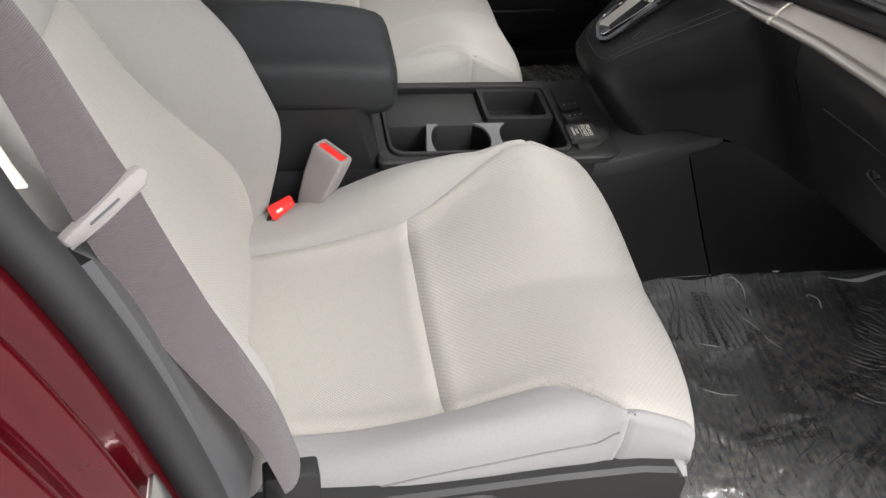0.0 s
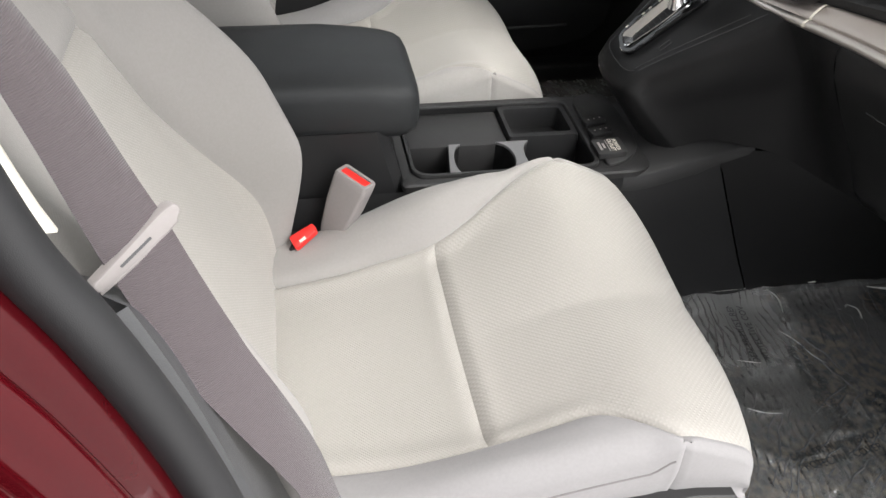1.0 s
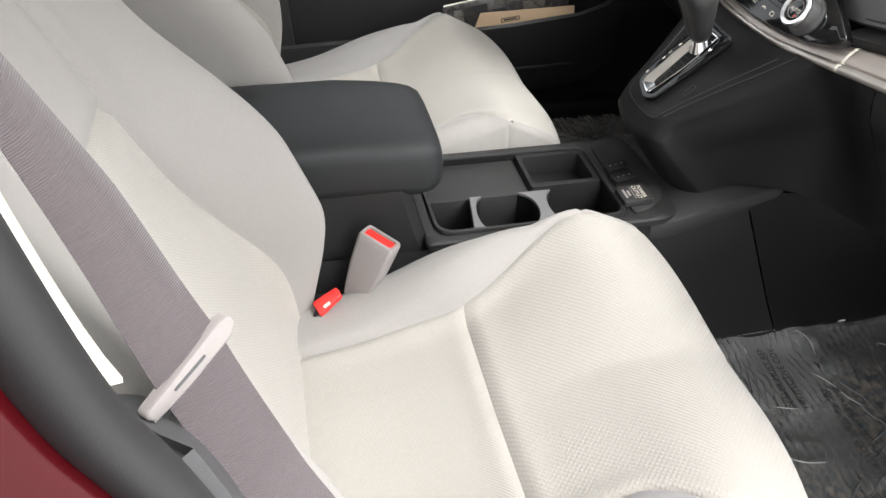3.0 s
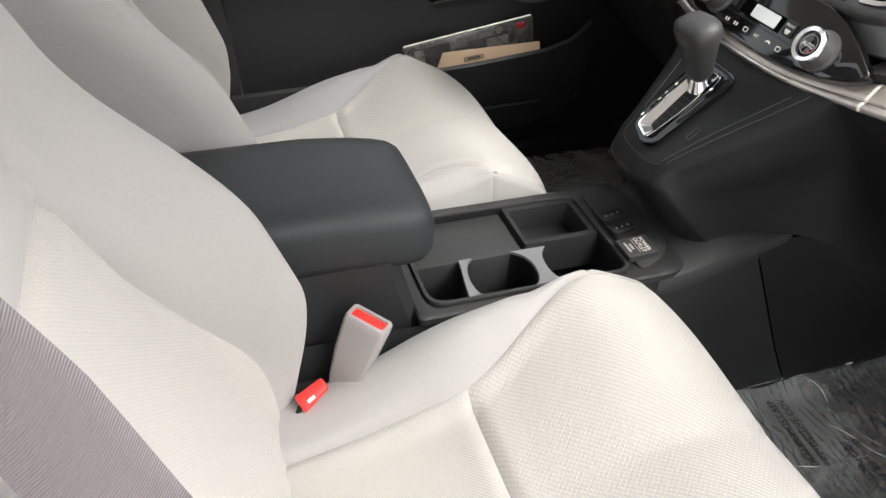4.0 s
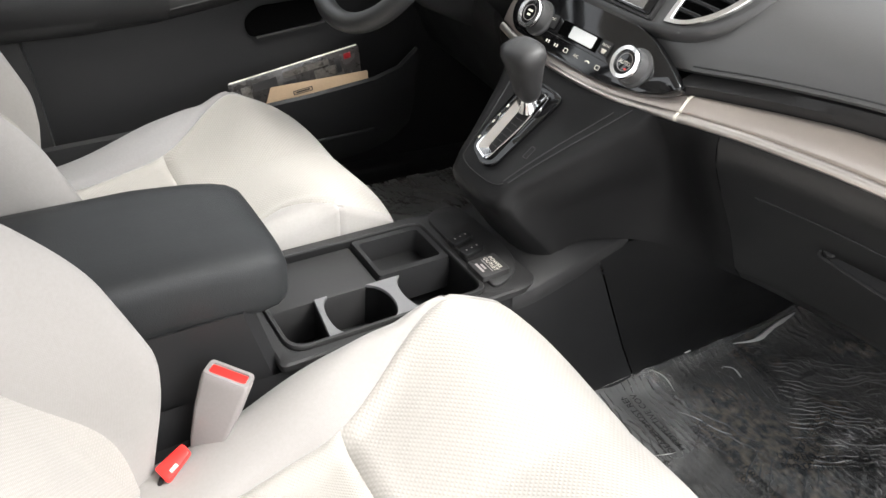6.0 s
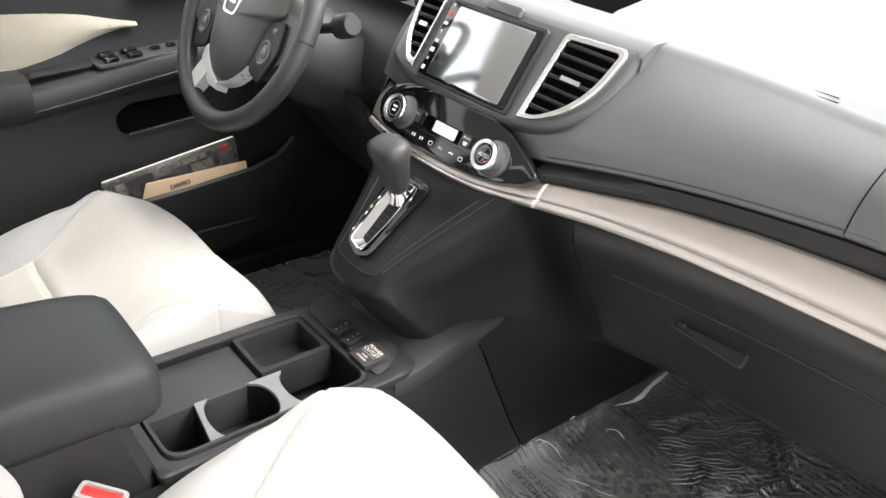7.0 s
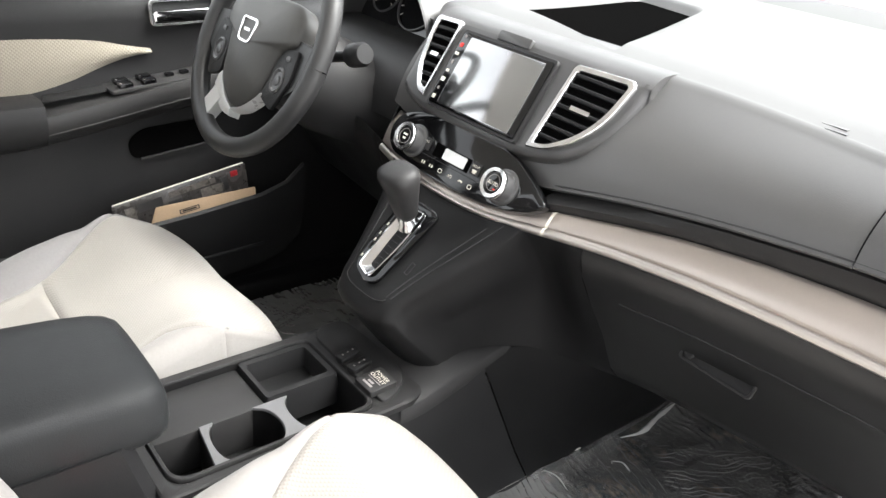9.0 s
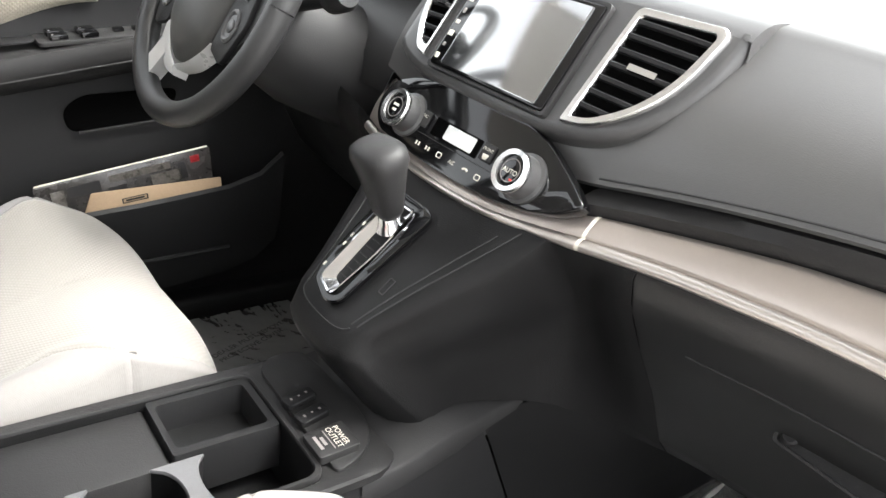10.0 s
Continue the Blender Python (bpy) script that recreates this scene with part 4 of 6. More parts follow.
for s in (-1, 1):
    T = [pod_top(k / 14, s) for k in range(15)] + [Vector((x, s * y, z)) for x, y, z in [(lerp(pod_top(1, -1).x, strip_line(-yy)[1][0] + 0.003, min(1, q / 3)), yy, lerp(pod_top(1, -1).z, strip_line(-yy)[1][1] - 0.001, min(1, q / 3))) for q, yy in enumerate([lerp(0.150, 0.240, w / 9) for w in range(10)])][1:]]
    m = len(T) - 1
    B = spline([nose_at(1, s), (0.265, s * 0.088, 0.728), (0.30, s * 0.100, 0.736), (0.375, s * 0.136, 0.732), (0.43, s * 0.185, 0.715), Vector((lower(-0.24)[6].x, s * 0.240, lower(-0.24)[6].z))], m + 1)
    gl = lower(-0.24)[:7]
    glove_dev = [spline(gl, 15)[j] - gl[0].lerp(gl[6], j / 14) for j in range(15)]
    rows = []
    for k in range(m + 1):
        row = []
        for j, g in enumerate(GS):
            straight = T[k].lerp(B[k], g)
            bulge = (nose_at(g, s) - nose_at(0, s).lerp(nose_at(1, s), g)) * max(0, 1 - k / 9) ** 2
            hollow = 0.030 * math.sin(math.pi * g) * sstep(0.3, 0.6, k / m) * (1 - sstep(0.6, 1, k / m))
            lip = 0.005 * math.sin(min(g / 0.45, 1) * math.pi) * (1 - sstep(0.5, 0.8, k / m))
            row.append(straight + bulge + Vector((hollow, s * lip * sstep(0.0, 0.35, k / m), 0)) + Vector((glove_dev[j].x, 0, glove_dev[j].z)) * sstep(0.6, 1, k / m))
        rows.append(row)
    loft(rows, bm=housing)
part("stack_housing", housing, FLANK, dash, "charcoal housing round the gear selector", 65)

# gear selector
gear = thing("gear_selector", "gear selector with black knob and chrome gate on the dash", "gear lever", (0.2, 0.02, 0.86))
gn = Vector((-(0.945 - 0.812), 0, 0.147)).normalized()
gm = axes((0.222, 0.014, 0.890), (0.147, 0, 0.133), gn)      # x up the slope
go = fillet([(-0.084, -0.006), (-0.072, 0.031), (-0.025, 0.041), (0.055, 0.043), (0.062, 0.030), (0.060, -0.025), (0.054, -0.038), (-0.008, -0.032), (-0.076, -0.026)], [0.010, 0.012, 0.02, 0.008, 0.008, 0.010, 0.010, 0.03, 0.010], 4)
go_i = fillet([(-0.075, -0.006), (-0.067, 0.024), (-0.025, 0.027), (0.045, 0.028), (0.049, 0.020), (0.048, -0.010), (0.044, -0.016), (-0.008, -0.018), (-0.069, -0.018)], [0.008, 0.008, 0.02, 0.004, 0.004, 0.004, 0.004, 0.03, 0.008], 4)
part("gate_bezel", ringslab(go, go_i, 0.006, gm), GLOSS, gear)
gi = fillet([(-0.076, -0.010), (-0.068, 0.0255), (0.006, 0.0280), (0.048, 0.027), (0.048, -0.014), (-0.008, -0.0185)], [0.010, 0.008, 0.02, 0.005, 0.005, 0.02], 5)
ci = fillet([(-0.061, -0.007), (-0.057, 0.010), (0.004, 0.0140), (0.039, 0.015), (0.038, -0.006), (-0.006, -0.007)], [0.004, 0.004, 0.02, 0.003, 0.003, 0.02], 5)
rimmed = [Vector(a).lerp(Vector(b), 0.18) for a, b in zip(gi, ci)]
part("gate_frame", loft([[gm @ Vector((p[0], p[1], z)) for p in o_] for o_, z in ((gi, -0.002), (gi, 0.0068), (rimmed, 0.0072), (ci, 0.0010), (ci, -0.002))], close=True), CHROME, gear, "chrome gate surround", 25)
part("gate_floor", slab(ci, 0.0035, gm @ Matrix.Translation((0, 0, -0.003)), 0.0003), FLANK, gear)
for k in range(6):
    part("gate_rib", box(-0.0006, 0.0006, -0.007, 0.009, 0.0005, 0.0016, 0, m=gm @ Matrix.Translation((-0.050 + 0.010 * k, 0.002, 0))), DARK, gear)
tipv = Vector((-0.28, 0.0, 0.96)).normalized()
base = gm @ Vector((0.020, 0.0, 0.002))
part("lever_boot", tube([base, base + tipv * 0.010, base + tipv * 0.024], [0.016, 0.012, 0.010], 14), CHROME, gear)
kr = []
for h, a, b in ((0.018, 0.011, 0.014), (0.026, 0.015, 0.019), (0.050, 0.019, 0.024), (0.072, 0.023, 0.029), (0.086, 0.026, 0.033), (0.096, 0.025, 0.031), (0.102, 0.018, 0.023), (0.104, 0.008, 0.010)):
    c = base + tipv * h
    fx = Vector((tipv.z, 0, -tipv.x))
    ring = []
    for k in range(20):
        t = 2 * math.pi * k / 20
        ring.append(c + fx * a * math.copysign(abs(math.cos(t)) ** 0.75, math.cos(t)) + Vector((0, 1, 0)) * b * math.copysign(abs(math.sin(t)) ** 0.75, math.sin(t)))
    kr.append(ring)
part("knob", loft(kr, close=True, caps=True), DARK, gear, "black grained knob", 60)

# ---------------------------------------------------------------- steering wheel
SILVERPAINT = material("silver_paint", (0.62, 0.62, 0.61), 0.32, metal=0.3, vary=0.03)
wheel = thing("steering_wheel", "black three-spoke steering wheel with a silver lower spoke", "steering wheel", (0.19, 0.39, 1.09))
wn_ = Vector((-0.90, 0, 0.43)).normalized()
wm = axes((0.192, 0.392, 1.090), (0, -1, 0), wn_)
rim = [wm @ Vector((0.180 * math.cos(a), 0.180 * math.sin(a), 0)) for a in (2 * math.pi * k / 72 for k in range(73))]
HUB = material("airbag_skin", (0.048, 0.0470, 0.0445), 0.45, grain=0.15, grain_size=800, spec=0.5)
RIM = material("wheel_rim_skin", (0.021, 0.021, 0.0212), 0.42, grain=0.2, grain_size=700, spec=0.5)
part("rim", tube(rim, 0.0168, 16, caps=False), RIM, wheel, "", 60)
right = [(0.0, -0.118), (0.036, -0.101), (0.062, -0.080), (0.078, -0.024), (0.088, 0.004), (0.116, 0.018), (0.116, 0.058), (0.088, 0.080)]
hub = fillet(right + [(-x, y) for x, y in right[:0:-1]], [0.016, 0.03, 0.02, 0.03, 0.008, 0.010, 0.02, 0.03, 0.03, 0.02, 0.010, 0.008, 0.03, 0.02, 0.03], 5)
part("airbag_cover", loft([[wm @ Vector((p[0] * f, (p[1] + 0.01) * f - 0.01, z)) for p in hub] for f, z in ((0.97, -0.024), (1.0, 0.002), (0.985, 0.0075), (0.94, 0.012), (0.80, 0.019), (0.60, 0.0245), (0.40, 0.0285), (0.20, 0.0305), (0.05, 0.031))], close=True, caps=True), HUB, wheel, "warm grey airbag cover", 60)
part("hub_back", lathe([(0.075, -0.060), (0.085, -0.04), (0.085, -0.022)], wm @ Matrix.Translation((0, -0.01, 0)), 28), BLACK, wheel)
for s in (-1, 1):
    part("spoke", loft([[wm @ Vector((s * x, y0, z)) for y0, z in ((y1, -0.018), (y2, -0.018), (y2, 0.003), (y1, 0.003))] for x, y1, y2 in ((0.06, -0.080, 0.028), (0.11, -0.074, 0.030), (0.14, -0.050, 0.026), (0.174, -0.030, 0.024))], True, True), RIM, wheel, "", 40)
    pod = part("control_pod", slab([(s * p[0], p[1]) for p in fillet([(0.076, -0.078), (0.084, -0.010), (0.098, 0.010), (0.132, 0.014), (0.138, -0.034), (0.116, -0.090)], 0.010, 5)], 0.007, wm @ Matrix.Translation((0, 0, 0.002)), 0.002), BLACK, wheel)
    part("control_ring", lathe([(0.0195, 0), (0.0195, 0.002), (0.0165, 0.0035), (0.0140, 0.002), (0.0130, 0.001)], wm @ Matrix.Translation((s * 0.105, -0.042, 0.0085)) @ Matrix.Diagonal((0.86, 1.1, 1, 1)), 28), STACK, pod)
    part("control_button", lathe([(0.0085, 0), (0.0085, 0.002), (0.0070, 0.003)], wm @ Matrix.Translation((s * 0.105, -0.042, 0.0085)), 20), STACK, pod)
    part("control_button", slab(fillet(rect(0.012, 0.008), 0.003, 3), 0.002, wm @ Matrix.Translation((s * 0.113, -0.004, 0.0085)), 0.0008), STACK, pod)
    edge_o = [(0.0, -0.120), (0.030, -0.108), (0.058, -0.086), (0.070, -0.072)]
    edge_i = [(0.0, -0.134), (0.034, -0.132), (0.066, -0.116), (0.088, -0.098)] if s < 0 else [(0.0, -0.125), (0.033, -0.1115), (0.060, -0.0890), (0.072, -0.0740)]
    rows = [[wm @ Vector((s * a[0], a[1], -0.016)), wm @ Vector((s * a[0], a[1], 0.007)), wm @ Vector((s * lerp(a[0], c[0], 0.3), lerp(a[1], c[1], 0.3), 0.008)), wm @ Vector((s * c[0], c[1], 0.002)), wm @ Vector((s * c[0], c[1], -0.016))] for a, c in zip(spline([(*q, 0) for q in edge_o], 12), spline([(*q, 0) for q in edge_i], 12))]
    part("lower_trim", loft(rows, close=True, caps=True), SILVERPAINT, wheel, "silver trim along the lower spoke", 40)
    if s < 0:
        part("lower_spoke", loft([[wm @ Vector((x + dx, y + dy, z)) for dx, dy, z in ((-0.016, 0.010, -0.014), (-0.016, 0.010, 0.004), (0.016, -0.010, 0.006), (0.016, -0.010, -0.014))] for x, y in ((-0.062, -0.106), (-0.074, -0.128), (-0.090, -0.152))], True, True), SILVERPAINT, wheel, "silver lower spoke", 40)
part("badge_frame", ringslab(fillet([(-0.020, -0.021), (0.020, -0.021), (0.026, 0.021), (-0.026, 0.021)], 0.010, 5), fillet([(-0.016, -0.017), (0.016, -0.017), (0.022, 0.017), (-0.022, 0.017)], 0.008, 5), 0.003, wm @ Matrix.Translation((0, 0.010, 0.0295))), CHROME, wheel, "chrome badge frame")
part("badge_bar", slab(rect(0.020, 0.005), 0.003, wm @ Matrix.Translation((0, 0.010, 0.0300)), 0.001), CHROME, wheel, "chrome badge bar")
part("airbag_mark", slab(rect(0.020, 0.004), 0.0006, wm @ Matrix.Translation((0, -0.045, 0.0275)), 0.0002), STACK, wheel)
part("steering_column", tube([wm @ Vector((0, 0, -0.03)), wm @ Vector((0, -0.01, -0.08)), wm @ Vector((0, -0.02, -0.15)), wm @ Vector((0, -0.02, -0.26))], [0.05, 0.082, 0.088, 0.085], 28), DARK, dash)
stalk_tip = Vector((0.262, 0.196, 1.112))
stalk = part("wiper_stalk", tube([Vector((0.270, 0.330, 1.075)), Vector((0.266, 0.26, 1.093)), Vector((0.264, 0.225, 1.103))], [0.010, 0.009, 0.010], 14), BLACK, dash)
part("stalk_end", tube([Vector((0.264, 0.228, 1.102)), Vector((0.263, 0.222, 1.104)), stalk_tip, stalk_tip + Vector((0, -0.008, 0.003))], [0.014, 0.019, 0.019, 0.015], 18), BLACK, stalk, "ribbed stalk end", 50)

# instrument cluster
part("cluster_hood", loft([[Vector((x, 0.405 + 0.168 * math.cos(a), 1.08 + h * math.sin(a))) for a in (math.pi * k / 24 for k in range(25))] for x, h in ((0.42, 0.150), (0.425, 0.158), (0.46, 0.156), (0.60, 0.11))]), STACK, dash, "charcoal instrument hood")
cl = axes((0.535, 0.400, 1.135), (0, -1, 0), (-0.86, 0, 0.5))
cluster = part("gauge_panel", slab(fillet(rect(0.325, 0.14), 0.03, 6), 0.01, cl, 0.002), GLOSS, dash, "black instrument panel with dials")
for dx, r in ((-0.105, 0.042), (0.0, 0.058), (0.105, 0.042)):
    part("dial_ring", ringslab([(r * math.cos(a), r * math.sin(a)) for a in [2 * math.pi * q / 40 for q in range(40)]], [((r - 0.003) * math.cos(a), (r - 0.003) * math.sin(a)) for a in [2 * math.pi * q / 40 for q in range(40)]], 0.005, cl @ Matrix.Translation((dx, 0, 0.009))), STACK, cluster)
    for q in range(13):
        a = radians(-40 + 260 * q / 12)
        part("dial_mark", box(-0.0035, 0.0035, -0.0006, 0.0006, 0.0, 0.0008, 0, m=cl @ Matrix.Translation((dx + (r - 0.009) * math.cos(a), (r - 0.009) * math.sin(a), 0.0102)) @ Matrix.Rotation(a, 4, "Z")), CREAM, cluster)
part("driver_dash_face", loft(sections(0.19, 0.70, 18, lambda y: [Vector((x, y, z)) for x, z in ((0.36, 0.98), (0.365, 1.02), (0.39, 1.06), (0.42, 1.09), (0.54, 1.09))])), DARK, dash, "", 60)
part("stack_shoulder", loft([[Vector((x, y, z)) for x, z in ((0.30 + dx, 0.985), (0.335 + dx, 1.06), (0.370 + dx, 1.115), (0.43, 1.148), (0.46, 1.12))] for y, dx in ((0.205, 0.03), (0.225, 0.045), (0.24, 0.07), (0.25, 0.10))]), STACK, dash, "", 60)

# glove box joint, handle and end vent
def on_glove(y, q):
    p = lower(y)
    s = q * (len(p) - 1)
    i = min(int(s), len(p) - 2)
    return p[i].lerp(p[i + 1], s - i)


part("glove_joint", tube([on_glove(lerp(-0.29, -0.69, k / 20), 2.55 / 8) + Vector((-0.0005, 0, 0)) for k in range(21)], 0.0012, 6), RUBBER, dash)
hm = axes(on_glove(-0.425, 3.35 / 8) + Vector((-0.001, 0, 0.0005)), (0.10, -1, -0.10), (-0.80, 0, 0.60))
hd = part("glove_handle", ringslab(fillet(rect(0.105, 0.026), 0.007, 5), fillet(rect(0.097, 0.019), 0.005, 5), 0.004, hm), DARK, dash, "recessed glove box handle")
part("handle_pull", slab(fillet(rect(0.097, 0.019), 0.005, 5), 0.0015, hm, 0.0005), BLACK, hd)
part("handle_lock", lathe([(0.008, 0), (0.008, 0.004), (0.006, 0.006)], hm @ Matrix.Translation((-0.040, 0.0, 0.001)), 16), BLACK, hd)
def end_sec(y):
    p = upper_pad(y)
    out = Vector((-0.004, 0, 0.002))
    return [q + out * (1 if 0 < k < 22 else 0.2) for k, q in enumerate(p)]


part("end_cap", loft(sections(-0.70, -0.546, 12, end_sec)), STACK, dash, "charcoal dash end cap with a vent", 50)
em = axes(Vector((0.372, -0.652, 1.118)), (0, -1, 0), (-0.86, 0, 0.5))
ev = part("end_vent", ringslab(fillet(rect(0.090, 0.070), 0.030, 6), fillet(rect(0.078, 0.058), 0.025, 6), 0.008, em), SATIN, dash, "round-cornered end air vent")
for k in range(4):
    part("slat", box(-0.036, 0.036, -0.021 + 0.014 * k - 0.002, -0.021 + 0.014 * k + 0.002, 0.0, 0.006, 0.0006, 1, m=em), BLACK, ev)
# Flat black sheet in place of the opening's shaded depth.
part("duct_shade", slab(fillet(rect(0.078, 0.058), 0.025, 6), 0.001, em, 0.0003), BLACK, ev)
# stitched edge on the pad and a small moulded mark
part("pad_seam", tube([Vector((pad_low(y)[0] - 0.0035, y, pad_low(y)[1] + 0.010)) for y in [-0.16 - 0.0208 * k for k in range(21)]], 0.0011, 6), RUBBER, dash)
part("trim_joint", loft([[p + Vector((-0.0008, 0, 0.0008)) for p in strip(y)] for y in (-0.1822, -0.1778)]), CREAM, dash, "bright joint in the trim strip", 50)
for x, y0, y1 in ((0.470, -0.450, -0.421), (0.459, -0.455, -0.430)):
    part("airbag_lettering_bar", box(x - 0.003, x + 0.003, y0, y1, 1.16, top_z(x, (y0 + y1) / 2) + 0.0010, 0.0), STACK, dash)
# joint on the shifter panel and the release cover
def on_pod(f, q, lift=0.0003):
    return pod_top(f, q) + Vector((-0.67 * lift, 0, 0.74 * lift))


for dq in (0.0, -0.09):
    part("panel_joint", tube([on_pod(0.12 + 0.80 * k / 24, -0.62 - 0.10 * k / 24 + dq) for k in range(25)] if dq == 0 else [on_pod(0.12 + 0.86 * k / 24, -0.73 - 0.10 * k / 24) for k in range(25)], 0.0009, 6), RUBBER, dash)
part("panel_joint", tube([on_pod(0.12 - 0.065 * max(0.0, math.cos(a)) ** 0.5, 0.66 * math.sin(a)) for a in [-math.pi / 2 * 0.94 + math.pi * 0.97 * k / 24 for k in range(25)]], 0.0009, 6), RUBBER, dash)
part("panel_joint", tube([on_pod(0.12 + 0.80 * k / 24, 0.66 + 0.05 * k / 24) for k in range(25)], 0.0009, 6), RUBBER, dash)
part("release_cover", ringslab(fillet(rect(0.020, 0.009), 0.002, 3), fillet(rect(0.018, 0.007), 0.0015, 3), 0.0010, gm @ Matrix.Translation((-0.029, -0.0525, -0.0035))), RUBBER, gear)
lettering("lettering", "R", 0.008, gm @ Matrix.Translation((-0.012, 0.0325, 0.0064)) @ pose(0, 0, 0, 0, 0, -90), CREAM, gear)
for k in range(3):
    part("gate_mark", slab(rect(0.005, 0.003), 0.0005, gm @ Matrix.Translation((0.006 - 0.030 * k, 0.0325, 0.0058)), 0.0001), CREAM, gear)

# ---------------------------------------------------------------- driver door
door = thing("driver_door", "black driver door panel with a beige cloth insert", "car door", (0.1, 0.72, FLOOR))


def door_sec(x):
    b = 0.012 * sstep(0.30, 0.60, x)
    return [Vector((x, y - b, z)) for y, z in ((0.72, 0.40), (0.715, 0.46), (0.705, 0.60), (0.700, 0.74), (0.712, 0.82), (0.716, 0.90), (0.722, 0.94), (0.730, 1.00), (0.716, 1.06), (0.722, 1.10), (0.75, 1.125))]


part("door_panel", loft([door_sec(-1.25 + 2.15 * k / 40) for k in range(41)]), BLACK, door, "", 50)
AR = [(-1.2, -0.030), (-0.25, -0.028), (-0.12, -0.020), (0.0, -0.002), (0.1, 0.015), (0.2, 0.031), (0.3, 0.042), (0.36, 0.046)]
part("door_armrest", loft([[(x, y + 0.012 * sstep(0.2, 0.36, x), z + dz) for y, z in ((0.725, 0.932), (0.665, 0.934), (0.650, 0.931), (0.645, 0.920), (0.646, 0.900), (0.665, 0.875), (0.725, 0.86))] for x, dz in AR], True, True), DARK, door, "", 40)
part("armrest_pad", loft([[(x, y, z) for y, z in ((0.725, 0.938), (0.66, 0.944), (0.640, 0.938), (0.632, 0.920), (0.634, 0.890), (0.655, 0.862), (0.725, 0.855))] for x in (-1.2, -0.4, -0.2, -0.105, -0.095)], True, True), BLACK, door, "", 40)
# No hollow is modelled: a thin dark patch paints the grip's shade.
part("grip_shade", slab(fillet([(-0.080, -0.014), (0.030, -0.018), (0.046, 0.020), (-0.070, 0.026)], 0.010, 5), 0.0012, axes((-0.010, 0.690, 0.9415), (1, 0, 0.10), (-0.10, 0, 1)), 0.0003), BLACK, door, "flat dark patch painting the shade of the finger grip")
part("armrest_trim_line", tube([(x, 0.6475 + 0.012 * sstep(0.2, 0.36, x), 0.899 + dz) for x, dz in AR[2:]], 0.0018, 6), STACK, door)
sm2 = axes((0.118, 0.688, 0.9505), (1, 0, 0.09), (-0.09, 0, 1))
swp = part("window_switch_plate", slab(fillet(rect(0.185, 0.062), 0.008, 4), 0.006, sm2 @ Matrix.Translation((0.0, 0, -0.001)), 0.002), DARK, door)
for k, (dx, dy) in enumerate(((-0.062, -0.014), (-0.062, 0.014), (-0.018, -0.014), (-0.018, 0.014))):
    ws_ = part("window_switch", slab(fillet(rect(0.026, 0.020), 0.003, 3), 0.008, sm2 @ Matrix.Translation((dx, dy, 0.005)), 0.002), GLOSS, swp, "window lift switch")
    part("switch_edge", slab(rect(0.003, 0.012), 0.0006, sm2 @ Matrix.Translation((dx - 0.008, dy, 0.0128)), 0.0001), SATIN, ws_)
for k in range(2):
    part("mirror_switch", slab(fillet(rect(0.016, 0.016), 0.003, 3), 0.005, sm2 @ Matrix.Translation((0.030 + 0.03 * k, 0.006, 0.005)), 0.001), GLOSS, swp)
part("door_insert", loft([[(x, 0.7245 - 0.012 * math.sin(f * math.pi) + 0.006 * f * (1 - f), lerp(0.918, table(x, [(-1.2, 1.062), (-0.3, 1.060), (-0.13, 1.052), (-0.04, 1.042), (0.05, 1.022), (0.10, 1.008), (0.125, 0.998)]), f) + (0.078 * sstep(-0.16, 0.125, x)) * (1 - f)) for f in (0, 0.2, 0.4, 0.6, 0.8, 1)] for x in [-1.2, -0.8, -0.4] + [-0.3 + 0.425 * k / 16 for k in range(17)]]), DOOR_CLOTH, door, "beige woven cloth door insert", 60)
for ob in door.children:
    if ob.name.startswith("door_insert"):
        uv_from(ob, lambda co: (co.x * 10, co.z * 10))
hp = axes((0.190, 0.716, 1.075), (1, 0, 0.03), (0, -1, 0.1))
dh = part("inner_handle_bowl", ringslab(fillet(rect(0.135, 0.050), 0.014, 5), fillet(rect(0.120, 0.038), 0.010, 5), 0.006, hp), SATIN, door, "chrome framed inner door handle")
part("handle_lever", slab(fillet(rect(0.118, 0.020), 0.006, 4), 0.008, hp @ Matrix.Translation((0.0, -0.007, 0.0)), 0.003), CHROME, dh)
# pull cup (its hollow painted as a thin dark sheet) and lower pocket
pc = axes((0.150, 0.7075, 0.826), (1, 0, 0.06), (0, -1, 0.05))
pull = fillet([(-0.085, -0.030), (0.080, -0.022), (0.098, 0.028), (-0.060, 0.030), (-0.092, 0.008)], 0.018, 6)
# Sheet sits proud of the panel; its near-black paints the hollow's shade.
part("pull_recess_shade", loft([[pc @ Vector((p_[0] * f, p_[1] * f, z)) for p_ in pull] for f, z in ((1.0, 0.0010), (0.97, 0.0024), (0.93, 0.0020), (0.88, 0.0014))], close=True, caps=True), HOLLOW, door, "dark raised sheet painting the shade of the pull recess", 50)
part("pull_ledge", tube([pc @ Vector((x, -0.030 + 0.05 * (x + 0.085) * 0.9, 0.008)) for x in (-0.070, -0.02, 0.03, 0.075)], 0.0025, 8), DARK, door)
part("door_pocket", loft([[(x, y, z + dz) for y, z in ((0.705, 0.46), (0.625, 0.465), (0.608, 0.52), (0.604, 0.60), (0.606, 0.640), (0.613, 0.645), (0.620, 0.640), (0.622, 0.56), (0.705, 0.54))] for x, dz in ((-0.38, 0.028), (-0.2, 0.034), (0.0, 0.040), (0.15, 0.050), (0.30, 0.066), (0.36, 0.085), (0.40, 0.12))], True, True), BLACK, door, "", 40)
